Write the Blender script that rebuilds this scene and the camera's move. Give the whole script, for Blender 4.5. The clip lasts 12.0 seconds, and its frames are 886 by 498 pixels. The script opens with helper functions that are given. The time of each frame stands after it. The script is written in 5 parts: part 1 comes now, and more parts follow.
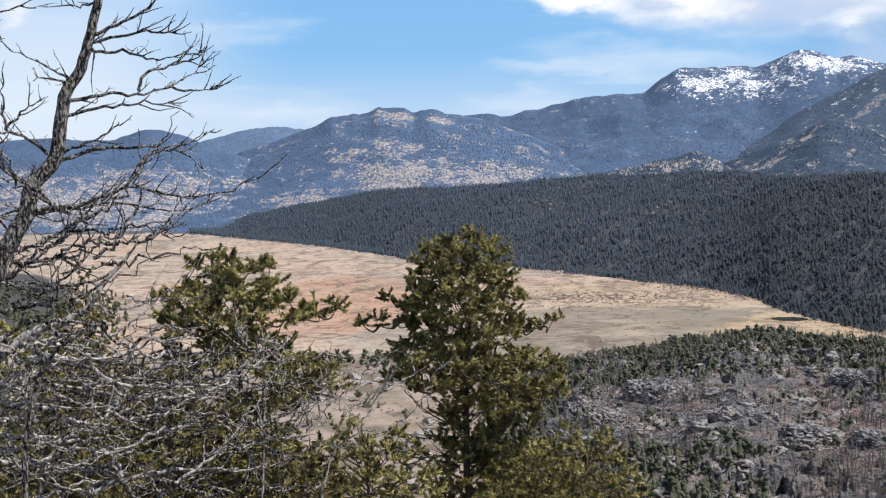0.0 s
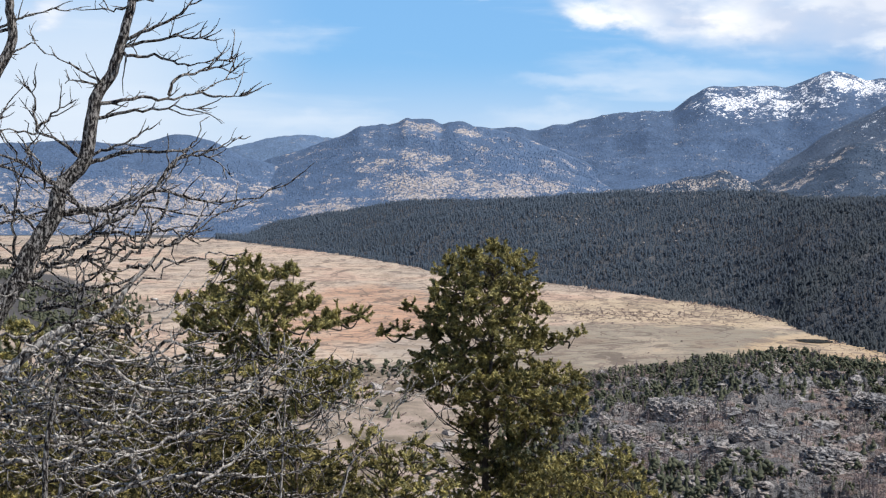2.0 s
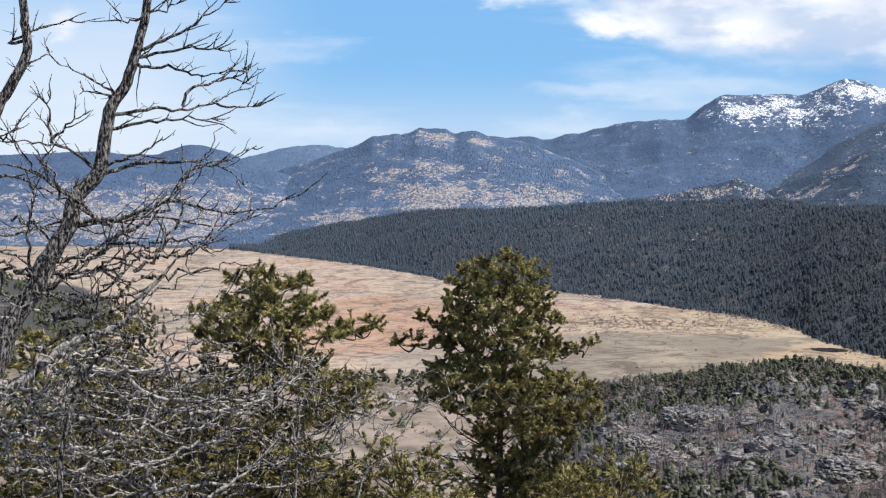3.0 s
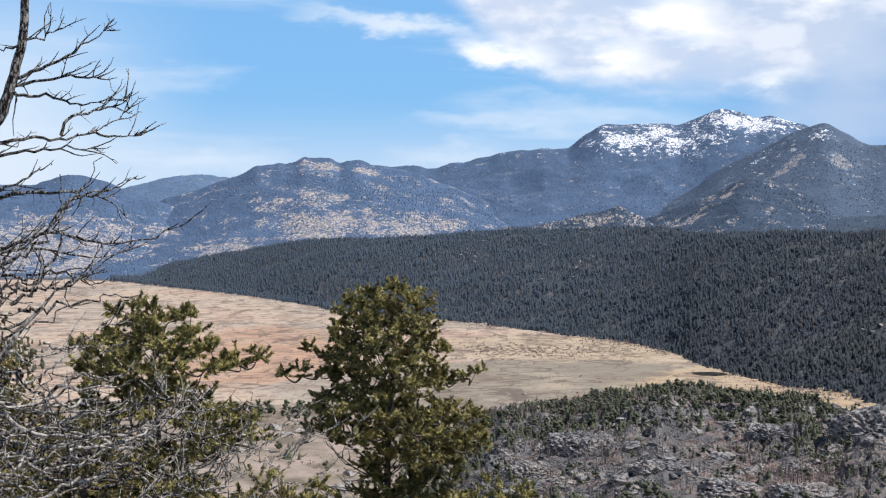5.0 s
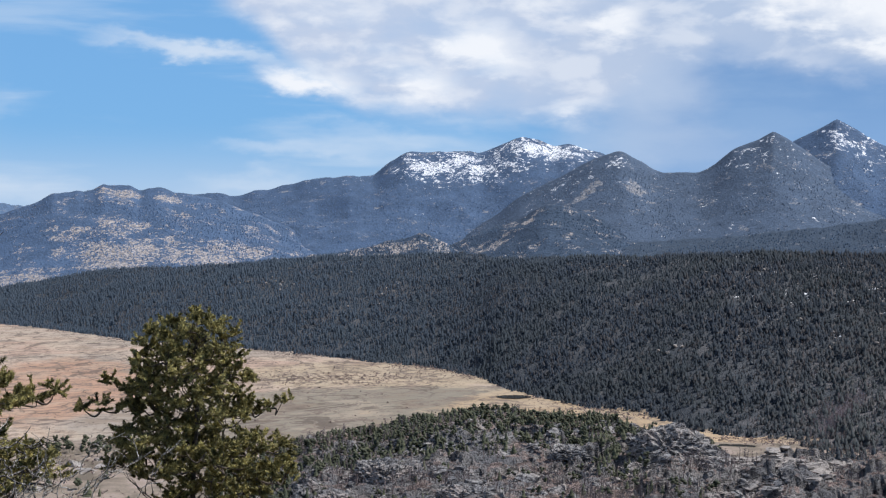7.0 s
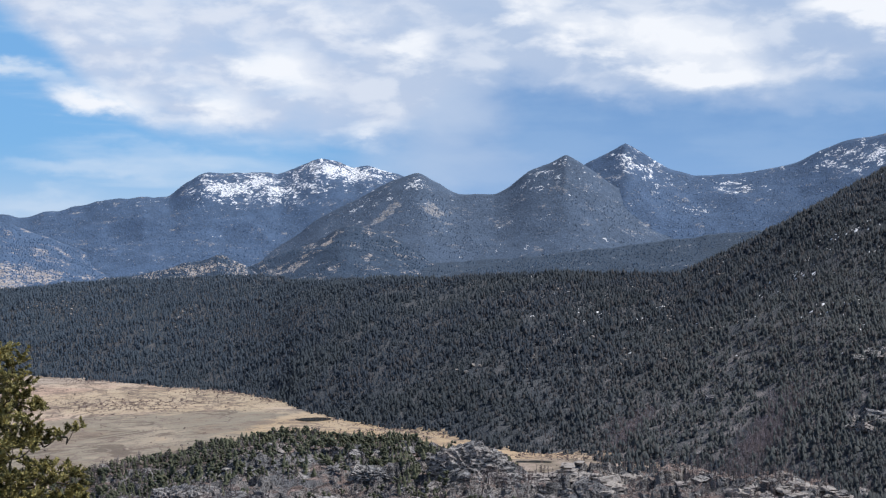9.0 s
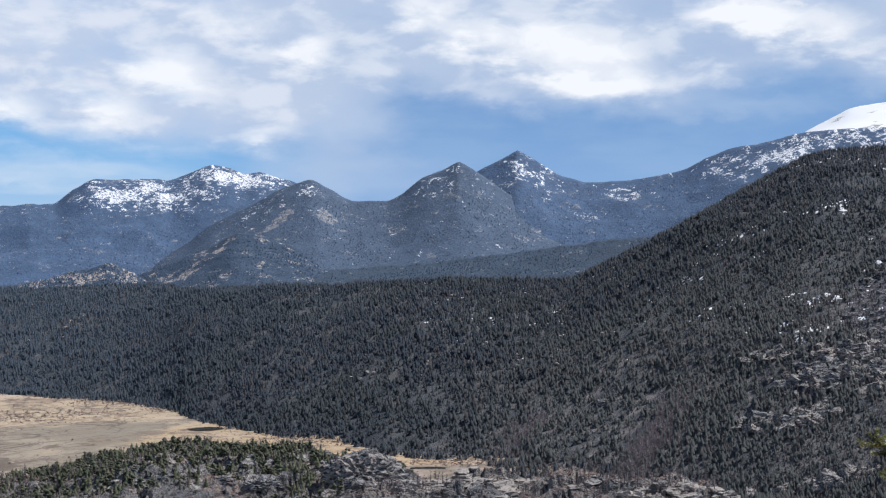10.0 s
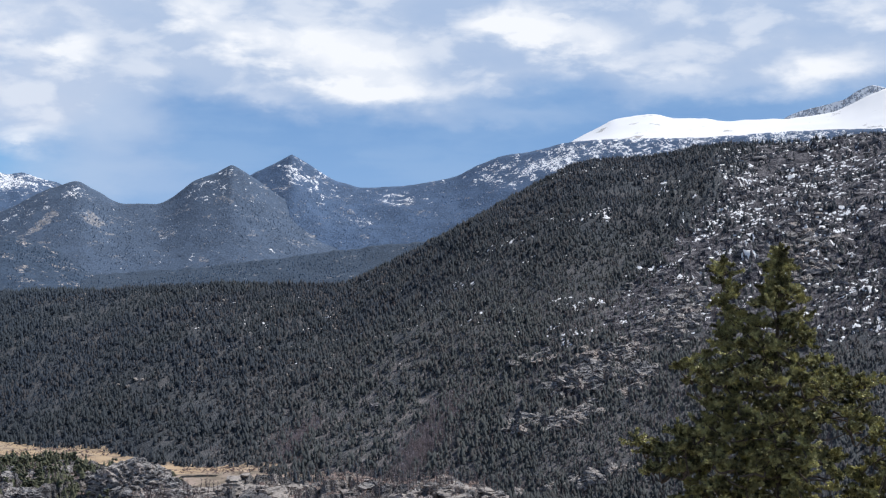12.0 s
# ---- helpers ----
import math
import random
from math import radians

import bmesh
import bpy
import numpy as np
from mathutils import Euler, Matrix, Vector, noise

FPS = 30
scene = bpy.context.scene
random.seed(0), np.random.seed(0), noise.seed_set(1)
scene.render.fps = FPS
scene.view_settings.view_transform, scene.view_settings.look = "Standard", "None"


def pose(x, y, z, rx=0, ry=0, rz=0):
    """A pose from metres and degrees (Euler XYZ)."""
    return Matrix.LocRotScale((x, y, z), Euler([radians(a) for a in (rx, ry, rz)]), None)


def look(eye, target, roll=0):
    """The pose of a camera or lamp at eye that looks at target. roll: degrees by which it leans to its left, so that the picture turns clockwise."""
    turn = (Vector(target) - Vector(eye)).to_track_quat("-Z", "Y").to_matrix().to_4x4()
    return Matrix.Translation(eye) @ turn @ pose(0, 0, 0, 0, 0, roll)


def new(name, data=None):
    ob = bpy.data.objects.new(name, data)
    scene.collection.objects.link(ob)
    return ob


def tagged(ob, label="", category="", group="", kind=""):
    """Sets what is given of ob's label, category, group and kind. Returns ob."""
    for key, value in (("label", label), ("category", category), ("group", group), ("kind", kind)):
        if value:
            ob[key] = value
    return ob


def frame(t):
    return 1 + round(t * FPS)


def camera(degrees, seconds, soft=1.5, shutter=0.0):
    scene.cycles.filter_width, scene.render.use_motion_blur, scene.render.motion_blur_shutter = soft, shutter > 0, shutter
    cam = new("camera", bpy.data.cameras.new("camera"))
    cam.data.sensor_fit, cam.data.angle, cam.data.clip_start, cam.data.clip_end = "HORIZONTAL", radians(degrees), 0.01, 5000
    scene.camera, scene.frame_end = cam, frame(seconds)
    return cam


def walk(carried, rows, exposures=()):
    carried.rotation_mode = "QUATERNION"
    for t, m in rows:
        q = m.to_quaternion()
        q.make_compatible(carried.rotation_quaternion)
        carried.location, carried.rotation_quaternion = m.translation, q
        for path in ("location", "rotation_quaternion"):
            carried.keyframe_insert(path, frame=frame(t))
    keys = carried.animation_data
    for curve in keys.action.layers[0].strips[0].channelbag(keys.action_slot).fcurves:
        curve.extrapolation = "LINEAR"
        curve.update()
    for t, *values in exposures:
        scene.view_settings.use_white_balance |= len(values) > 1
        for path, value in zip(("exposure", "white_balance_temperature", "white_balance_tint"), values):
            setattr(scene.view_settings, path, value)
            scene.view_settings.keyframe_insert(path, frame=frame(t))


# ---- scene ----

EYE = Vector((0.0, 0.0, 180.0))          # the meadow lies at z = 0, the viewer stands 180 m above it
cam = camera(37.588, 12.0, soft=1.25)
# seconds, heading (right of +y), tilt, lean: degrees
PATH = (
    (0.0, 0.000, -4.104, -0.680),
    (0.5, 0.331, -4.032, -0.299),
    (1.0, 0.446, -3.894, 0.118),
    (1.5, -0.217, -3.726, 0.574),
    (2.0, -1.081, -3.583, 0.832),
    (2.5, -1.626, -3.428, 0.875),
    (2.7, -1.755, -3.315, 0.686),
    (4.3, 0.325, -2.527, 0.325),
    (4.5, 1.152, -2.339, 0.306),
    (5.0, 3.337, -1.854, 0.344),
    (5.5, 5.485, -1.437, 0.244),
    (6.0, 7.601, -1.178, 0.229),
    (6.5, 9.728, -0.885, 0.096),
    (7.0, 11.867, -0.636, -0.033),
    (9.0, 20.688, 0.280, -0.319),
    (9.5, 23.004, 0.438, -0.460),
    (10.0, 25.372, 0.540, -0.578),
    (10.5, 27.782, 0.594, -0.672),
    (11.0, 30.253, 0.597, -0.678),
    (11.5, 32.753, 0.600, -0.495),
    (12.0, 35.301, 0.664, -0.415),
)


def heading(az, el):
    a, e = radians(az), radians(el)
    return Vector((math.sin(a) * math.cos(e), math.cos(a) * math.cos(e), math.sin(e)))


walk(cam, [(t, look(EYE, EYE + heading(az, el), roll)) for t, az, el, roll in PATH],
     exposures=((0.0, 0.10, 6600, 10), (5.5, 0.10, 6500, 10), (6.0, 0.09, 6480, 10), (6.5, -0.10, 6350, 10), (7.0, -0.14, 6300, 10), (12.0, -0.08, 6350, 10)))

# ------------------------------------------------------------------ light
SUN_AZ, SUN_EL = 102.0, 54.0
sun = new("sun", bpy.data.lights.new("sun", "SUN"))
sun.data.energy, sun.data.angle, sun.data.color = 5.0, radians(0.55), (1.0, 0.955, 0.90)
sun.matrix_world = look(heading(SUN_AZ, SUN_EL) * 900, (0, 0, 0))


class Nodes:
    """Short hand for a node tree."""

    def __init__(self, tree):
        self.tree = tree
        tree.nodes.clear()

    def add(self, kind, **values):
        n = self.tree.nodes.new(kind)
        for key, value in values.items():
            setattr(n, key, value)
        return n

    def link(self, a, b):
        self.tree.links.new(a, b)

    def put(self, socket, value):
        if isinstance(value, bpy.types.NodeSocket):
            self.link(value, socket)
        elif isinstance(value, tuple) and len(value) == 3 and socket.type == "RGBA":
            socket.default_value = (*value, 1)
        else:
            socket.default_value = value

    def math(self, op, a, b=0.0, clamp=False):
        n = self.add("ShaderNodeMath", operation=op, use_clamp=clamp)
        self.put(n.inputs[0], a), self.put(n.inputs[1], b)
        return n.outputs[0]

    def span(self, v, lo, hi, to_lo=0.0, to_hi=1.0):
        n = self.add("ShaderNodeMapRange", interpolation_type="SMOOTHSTEP")
        for i, x in enumerate((v, lo, hi, to_lo, to_hi)):
            self.put(n.inputs[i], x)
        return n.outputs[0]

    def mix(self, f, a, b, how="MIX"):
        n = self.add("ShaderNodeMix", data_type="RGBA", blend_type=how)
        self.put(n.inputs[0], f), self.put(n.inputs[6], a), self.put(n.inputs[7], b)
        return n.outputs[2]

    def noise(self, where, scale, detail=4.0, rough=0.55, warp=0.0):
        n = self.add("ShaderNodeTexNoise")
        self.link(where, n.inputs["Vector"])
        n.inputs["Scale"].default_value, n.inputs["Detail"].default_value = scale, detail
        n.inputs["Roughness"].default_value, n.inputs["Distortion"].default_value = rough, warp
        return n.outputs[0]

    def scaled(self, where, x, y, z, off=(0, 0, 0)):
        n = self.add("ShaderNodeMapping")
        self.link(where, n.inputs[0])
        n.inputs["Scale"].default_value, n.inputs["Location"].default_value = (x, y, z), off
        return n.outputs[0]

    def ramp(self, v, *stops):
        n = self.add("ShaderNodeValToRGB")
        self.link(v, n.inputs[0])
        e = n.color_ramp.elements
        while len(e) < len(stops):
            e.new(0.5)
        for one, (at, col) in zip(e, stops):
            one.position, one.color = at, (*col, 1)
        return n.outputs[0]


# sky: clear blue with thin streaks, a broad bank of cloud to the right
world = bpy.data.worlds.new("sky")
scene.world = world
world.use_nodes = True
w = Nodes(world.node_tree)
sky = w.add("ShaderNodeTexSky", sky_type="NISHITA", sun_disc=False)
sky.sun_elevation, sky.sun_rotation, sky.altitude, sky.air_density, sky.dust_density = radians(SUN_EL), radians(SUN_AZ), 2500, 1.3, 0.6
way = w.add("ShaderNodeTexCoord").outputs["Generated"]
sep = w.add("ShaderNodeSeparateXYZ")
w.link(way, sep.inputs[0])
az = w.math("ARCTAN2", sep.outputs[0], sep.outputs[1])
el = w.math("ARCSINE", sep.outputs[2])
flat = w.add("ShaderNodeCombineXYZ")
w.link(az, flat.inputs[0]), w.link(el, flat.inputs[1])
flat = flat.outputs[0]
deg = w.math("MULTIPLY", el, 180 / math.pi)
big = w.noise(w.scaled(flat, 6.5, 17.0, 1, (1.3, 0.2, 0)), 1.0, 8.0, 0.55, 0.0)
puff = w.noise(w.scaled(flat, 17.0, 38.0, 1, (4.1, 2.7, 0)), 1.0, 6.0, 0.52, 0.25)
curl = w.noise(w.scaled(flat, 24.0, 50.0, 1, (2.3, 8.7, 0)), 1.0, 6.0, 0.54, 0.0)
wisp = w.noise(w.scaled(flat, 4.0, 34.0, 1, (7.7, 1.1, 0)), 1.0, 6.0, 0.55, 0.3)


def across(lo, hi, a=0.0, c=1.0):
    return w.span(az, radians(lo), radians(hi), a, c)


# cloud places are in degrees of heading and height, ruffled by two noises
ruffled = w.add("ShaderNodeCombineXYZ")
w.link(w.math("ADD", w.math("MULTIPLY", az, 180 / math.pi), w.math("MULTIPLY", w.math("SUBTRACT", puff, 0.5), 4.6)), ruffled.inputs[0])
w.link(w.math("ADD", deg, w.math("MULTIPLY", w.math("SUBTRACT", curl, 0.5), 2.4)), ruffled.inputs[1])
ruffled = ruffled.outputs[0]


def clouds(table):
    """Sum of soft heaps of cloud: heading, height, half width, half height, slope, weight."""
    total = None
    for a, e, wide, high, slope, weight in table:
        m = w.add("ShaderNodeMapping", vector_type="TEXTURE")
        w.link(ruffled, m.inputs[0])
        m.inputs["Location"].default_value, m.inputs["Scale"].default_value = (a, e, 0), (wide, high, 1)
        m.inputs["Rotation"].default_value = (0, 0, math.atan(slope))
        d = w.add("ShaderNodeVectorMath", operation="LENGTH")
        w.link(m.outputs[0], d.inputs[0])
        one = w.span(d.outputs["Value"], 1.7, 0.1, 0.0, weight)
        total = one if total is None else w.math("ADD", total, one)
    return total


HEAPS = ((5.9, 6.75, 1.9, 0.60, -0.12, 1.15), (10.9, 6.7, 1.5, 0.65, -0.2, 0.85), (13.5, 8.2, 2.1, 0.95, -0.3, 0.95), (17.3, 5.55, 1.9, 0.42, 0.0, 0.8), (19.6, 9.4, 0.9, 0.9, -0.3, 0.85),
         (14.6, 6.9, 2.0, 0.4, -0.2, 0.4), (-18.3, 6.3, 0.8, 0.6, 0.0, 0.8), (6.8, 9.6, 2.5, 1.0, -0.2, 0.25), (16.2, 10.4, 2.2, 0.8, -0.2, 0.35))
BANK_HEAPS = ((25.4, 10.2, 2.0, 1.0, -0.35, 0.75), (28.9, 9.4, 2.3, 1.1, -0.45, 0.9), (32.0, 9.0, 2.3, 1.4, -0.3, 1.0), (33.6, 7.4, 2.4, 0.7, 0.0, 0.6), (27.2, 7.2, 1.8, 0.45, -0.25, 0.6),
              (38.5, 10.3, 1.6, 0.9, -0.3, 0.9), (41.2, 9.8, 2.2, 0.9, -0.3, 0.95), (51.5, 8.1, 2.4, 0.65, 0.1, 0.75), (45.6, 8.15, 1.5, 0.3, 0.0, 0.45), (53.2, 10.4, 1.6, 0.8, 0.0, 0.7))
WISPS = ((1.2, 7.95, 3.4, 0.36, -0.11, 0.75), (5.8, 3.72, 3.2, 0.40, -0.04, 0.4), (-8.8, 5.35, 2.6, 0.5, 0.06, 0.25), (-6.2, 1.75, 3.0, 0.5, 0.0, 0.3), (3.4, 2.3, 2.2, 0.5, 0.05, 0.35), (9.0, 4.4, 3.5, 0.5, -0.05, 0.3),
         (20.3, 6.6, 2.8, 2.4, 0.0, 0.75), (23.5, 8.8, 2.5, 1.0, -0.2, 0.6), (36.5, 6.5, 5.0, 0.5, 0.0, 0.3), (47.0, 7.5, 4.5, 0.6, 0.0, 0.5), (22.0, 3.6, 4.0, 0.8, 0.0, 0.3))
heaps, bank_heaps, wisps = clouds(HEAPS), clouds(BANK_HEAPS), clouds(WISPS)
# the lower rim of the cloud sheet: heading 0 to 60 degrees, height 0 to 12
rim = w.ramp(w.math("DIVIDE", az, radians(60.0)), *[(a / 60, (e / 12,) * 3) for a, e in ((0, 11.5), (2.7, 9.9), (4.4, 8.5), (6.2, 6.5), (8, 5.7), (12, 5.15), (18, 5.1), (19.4, 5.7), (21, 7.3), (24, 7.7), (27.4, 6.8), (34.2, 6.7), (37.7, 7.4), (41, 8.0), (44, 7.7), (51, 7.3))])
right = w.math("MULTIPLY", across(12, 23), across(90, 66))
above = w.math("SUBTRACT", w.math("ADD", deg, w.math("MULTIPLY", w.math("SUBTRACT", curl, 0.5), 1.6)), w.math("MULTIPLY", rim, 12.0))
bank = w.math("MULTIPLY", w.span(above, -0.75, 0.9), across(90, 66))
thick = w.span(w.math("ADD", w.math("MULTIPLY", puff, 0.6), w.math("MULTIPLY", big, 0.4)), 0.34, 0.58, 0.72, 1.0)
bank = w.math("MULTIPLY", bank, w.math("MAXIMUM", thick, w.math("MULTIPLY", bank_heaps, 1.4)))
bright = w.math("ADD", w.math("ADD", heaps, w.math("MULTIPLY", bank_heaps, 0.9)), w.span(w.math("ADD", puff, w.math("MULTIPLY", w.math("SUBTRACT", curl, 0.5), 0.6)), 0.40, 0.66, -0.12, 0.42), True)
streak = w.span(wisp, 0.50, 0.72, 0.0, 0.35)
left_haze = w.math("MULTIPLY", across(-6, -16), w.span(deg, 11.0, 4.0))
low_haze = w.span(deg, 5.0, 0.8, 0.0, 0.62)
blue = w.mix(0.72, w.mix(1.0, sky.outputs[0], (0.55, 0.80, 1.12), "MULTIPLY"), (2.35, 5.2, 9.0))
veil = w.mix(low_haze, blue, (6.3, 7.4, 9.1))
veil = w.mix(w.math("MULTIPLY", left_haze, 0.70), veil, (7.8, 8.5, 9.4))
veil = w.mix(w.math("MULTIPLY", streak, across(30, 10, 0.25, 1.0)), veil, (7.6, 8.5, 9.6))
slate = w.mix(w.span(deg, 7.0, 2.5), (2.1, 3.75, 6.7), (2.7, 4.5, 7.5))
slate = w.mix(w.span(w.math("ADD", big, w.math("MULTIPLY", wisp, 0.4)), 0.62, 0.82, 0.0, 0.4), slate, (3.6, 5.2, 7.7))
veil = w.mix(w.math("MULTIPLY", right, 0.9), veil, slate)
veil = w.mix(wisps, veil, w.mix(across(12, 20), (8.2, 8.9, 9.8), (5.9, 6.9, 8.6)))
cloud = w.mix(across(12, 24), (6.2, 7.0, 8.6), (5.3, 6.35, 8.2))
cloud = w.mix(bright, cloud, (9.9, 10.1, 10.5))
seen = w.mix(w.math("MAXIMUM", bank, w.math("MULTIPLY", heaps, 0.9), True), veil, cloud)
overhead = w.span(w.math("ADD", deg, w.math("MULTIPLY", w.math("SUBTRACT", big, 0.5), 16.0)), 18.0, 36.0)
deep = w.mix(1.0, sky.outputs[0], (0.52, 0.58, 0.66), "MULTIPLY")
seen = w.mix(overhead, seen, deep)
back = w.add("ShaderNodeBackground")
w.link(seen, back.inputs[0])
back.inputs[1].default_value = 0.10
w.link(back.outputs[0], w.add("ShaderNodeOutputWorld").inputs[0])

# ------------------------------------------------------------------ materials


def material(name, build, rough=0.9, spec=0.2):
    m = bpy.data.materials.new(name)
    m.use_nodes = True
    n = Nodes(m.node_tree)
    b = n.add("ShaderNodeBsdfPrincipled")
    b.inputs["Roughness"].default_value, b.inputs["Specular IOR Level"].default_value = rough, spec
    n.link(b.outputs[0], n.add("ShaderNodeOutputMaterial").inputs[0])
    place = n.add("ShaderNodeNewGeometry")
    build(n, b, place.outputs["Position"], place)
    return m


def bump(n, b, height, strength, distance):
    k = n.add("ShaderNodeBump")
    k.inputs["Strength"].default_value, k.inputs["Distance"].default_value = strength, distance
    n.link(height, k.inputs["Height"]), n.link(k.outputs[0], b.inputs["Normal"])


def near_to(n, at, centre, inner, outer):
    """1 inside a circle of the plan, falling to 0 outside it."""
    d = n.add("ShaderNodeVectorMath", operation="DISTANCE")
    n.link(at, d.inputs[0])
    d.inputs[1].default_value = centre
    return n.span(d.outputs["Value"], outer, inner)


def meadow_look(n, b, at, geo):
    wide = n.noise(at, 0.0045, 5.0, 0.6, 0.6)
    mid = n.noise(n.scaled(at, 0.013, 0.011, 1), 1.0, 7.0, 0.68, 0.6)
    fine = n.noise(at, 0.25, 5.0, 0.7)
    col = n.ramp(wide, (0.40, (0.38, 0.325, 0.275)), (0.47, (0.48, 0.392, 0.32)), (0.53, (0.55, 0.437, 0.345)), (0.60, (0.51, 0.365, 0.287)))
    wobble = n.math("MULTIPLY", n.math("SUBTRACT", mid, 0.5), 2.2)
    dull = n.math("ADD", near_to(n, at, (225, 1300, 0), 120, 330), wobble)
    col = n.mix(n.span(dull, 0.25, 0.55, 0.0, 0.9), col, (0.245, 0.222, 0.178))
    gold = n.math("ADD", near_to(n, n.scaled(at, 1.0, 1.6, 1), (300, 1670 * 1.6, 0), 100, 420), wobble)
    col = n.mix(n.span(gold, 0.3, 0.7, 0.0, 0.7), col, (0.50, 0.395, 0.265))
    bank = n.math("ADD", near_to(n, at, (470, 1240, 0), 110, 300), wobble)
    col = n.mix(n.span(bank, 0.25, 0.65, 0.0, 0.85), col, (0.50, 0.365, 0.225))
    rust = n.math("ADD", near_to(n, n.scaled(at, 1.0, 0.34, 1), (-135, 1620 * 0.34, 0), 60, 165), wobble)
    col = n.mix(n.span(rust, 0.30, 0.75, 0.0, 0.85), col, (0.49, 0.285, 0.19))
    col = n.mix(n.span(mid, 0.50, 0.60, 0.0, 0.4), col, (0.50, 0.415, 0.32))
    col = n.mix(n.span(mid, 0.47, 0.38, 0.0, 0.6), col, (0.25, 0.19, 0.14))
    bend = n.noise(n.scaled(at, 0.0065, 0.0055, 1, (3, 8, 0)), 1.0, 4.0, 0.5, 1.8)
    creek = n.math("ABSOLUTE", n.math("SUBTRACT", bend, 0.5))
    col = n.mix(n.span(creek, 0.020, 0.008, 0.0, 0.75), col, (0.095, 0.075, 0.065))
    ditch = n.math("ABSOLUTE", n.math("SUBTRACT", n.noise(n.scaled(at, 0.011, 0.016, 1, (1, 4, 0)), 1.0, 5.0, 0.6, 1.2), 0.48))
    col = n.mix(n.span(ditch, 0.016, 0.005, 0.0, 0.6), col, (0.13, 0.10, 0.09))
    tuft = n.noise(n.scaled(at, 0.030, 0.022, 1, (9, 1, 0)), 1.0, 8.0, 0.78, 0.8)
    col = n.mix(n.span(tuft, 0.52, 0.59, 0.0, 0.7), col, (0.16, 0.12, 0.105))
    col = n.mix(n.span(fine, 0.35, 0.75, 0.0, 0.4), col, (0.25, 0.20, 0.145))
    rim = n.add("ShaderNodeSeparateXYZ")
    n.link(at, rim.inputs[0])
    duff = n.math("ADD", rim.outputs[2], n.math("MULTIPLY", n.math("SUBTRACT", n.noise(at, 0.06, 5.0, 0.7), 0.5), 9.0))
    col = n.mix(n.span(duff, 4.0, 6.5), col, n.mix(fine, (0.045, 0.045, 0.048), (0.09, 0.085, 0.085)))
    n.link(col, b.inputs["Base Color"])
    bump(n, b, n.math("ADD", fine, n.math("MULTIPLY", mid, 2.0)), 0.5, 0.8)


def forest_floor_look(n, b, at, geo):
    wide = n.noise(at, 0.02, 5.0, 0.6)
    fine = n.noise(at, 0.45, 5.0, 0.7)
    col = n.ramp(wide, (0.38, (0.064, 0.074, 0.087)), (0.5, (0.081, 0.088, 0.098)), (0.62, (0.113, 0.113, 0.120)))
    col = n.mix(n.span(fine, 0.52, 0.66, 0.0, 0.3), col, (0.12, 0.118, 0.122))
    stems = n.math("MAXIMUM", near_to(n, at, (634, 995, 20), 60, 260), n.math("MULTIPLY", near_to(n, at, (740, 840, 20), 120, 330), 0.75))
    col = n.mix(n.math("MULTIPLY", stems, n.span(n.noise(at, 0.05, 7.0, 0.75), 0.44, 0.62, 0.0, 0.75)), col, n.mix(fine, (0.16, 0.145, 0.145), (0.36, 0.325, 0.32)))
    n.link(col, b.inputs["Base Color"])
    bump(n, b, fine, 0.8, 1.5)


def rock_ground_look(n, b, at, geo):
    wide = n.noise(at, 0.022, 5.0, 0.6)
    crack = n.noise(n.scaled(at, 0.16, 0.16, 0.4), 1.0, 7.0, 0.7, 0.8)
    fine = n.noise(at, 0.9, 5.0, 0.7)
    up = n.add("ShaderNodeSeparateXYZ")
    n.link(geo.outputs["Normal"], up.inputs[0])
    stone = n.ramp(wide, (0.40, (0.19, 0.19, 0.20)), (0.5, (0.27, 0.258, 0.255)), (0.6, (0.36, 0.325, 0.305)))
    stone = n.mix(n.span(crack, 0.50, 0.42, 0.0, 0.85), stone, (0.05, 0.048, 0.052))
    stone = n.mix(n.span(fine, 0.54, 0.74, 0.0, 0.4), stone, (0.44, 0.42, 0.40))
    soil = n.ramp(crack, (0.40, (0.105, 0.080, 0.074)), (0.5, (0.23, 0.175, 0.160)), (0.60, (0.37, 0.285, 0.255)))
    soil = n.mix(n.span(fine, 0.5, 0.7, 0.0, 0.5), soil, (0.12, 0.105, 0.085))
    flat_ = n.math("ADD", up.outputs[2], n.math("MULTIPLY", n.math("SUBTRACT", wide, 0.5), 0.9))
    n.link(n.mix(n.span(flat_, 0.84, 0.97), stone, soil), b.inputs["Base Color"])
    bump(n, b, n.math("ADD", n.math("MULTIPLY", crack, 3.0), fine), 0.9, 2.0)


def scrub_look(n, b, at, geo):
    wide = n.noise(at, 0.03, 5.0, 0.6)
    fine = n.noise(at, 0.8, 6.0, 0.7)
    col = n.ramp(wide, (0.40, (0.17, 0.14, 0.11)), (0.5, (0.28, 0.23, 0.185)), (0.6, (0.37, 0.295, 0.25)))
    col = n.mix(n.span(fine, 0.5, 0.72, 0.0, 0.7), col, (0.11, 0.10, 0.06))
    n.link(col, b.inputs["Base Color"])
    bump(n, b, fine, 0.8, 0.5)


MEADOW = material("meadow_grass", meadow_look)
FLOOR = material("forest_floor", forest_floor_look)
ROCKY = material("rocky_ground", rock_ground_look)
SCRUB = material("dry_scrub", scrub_look)


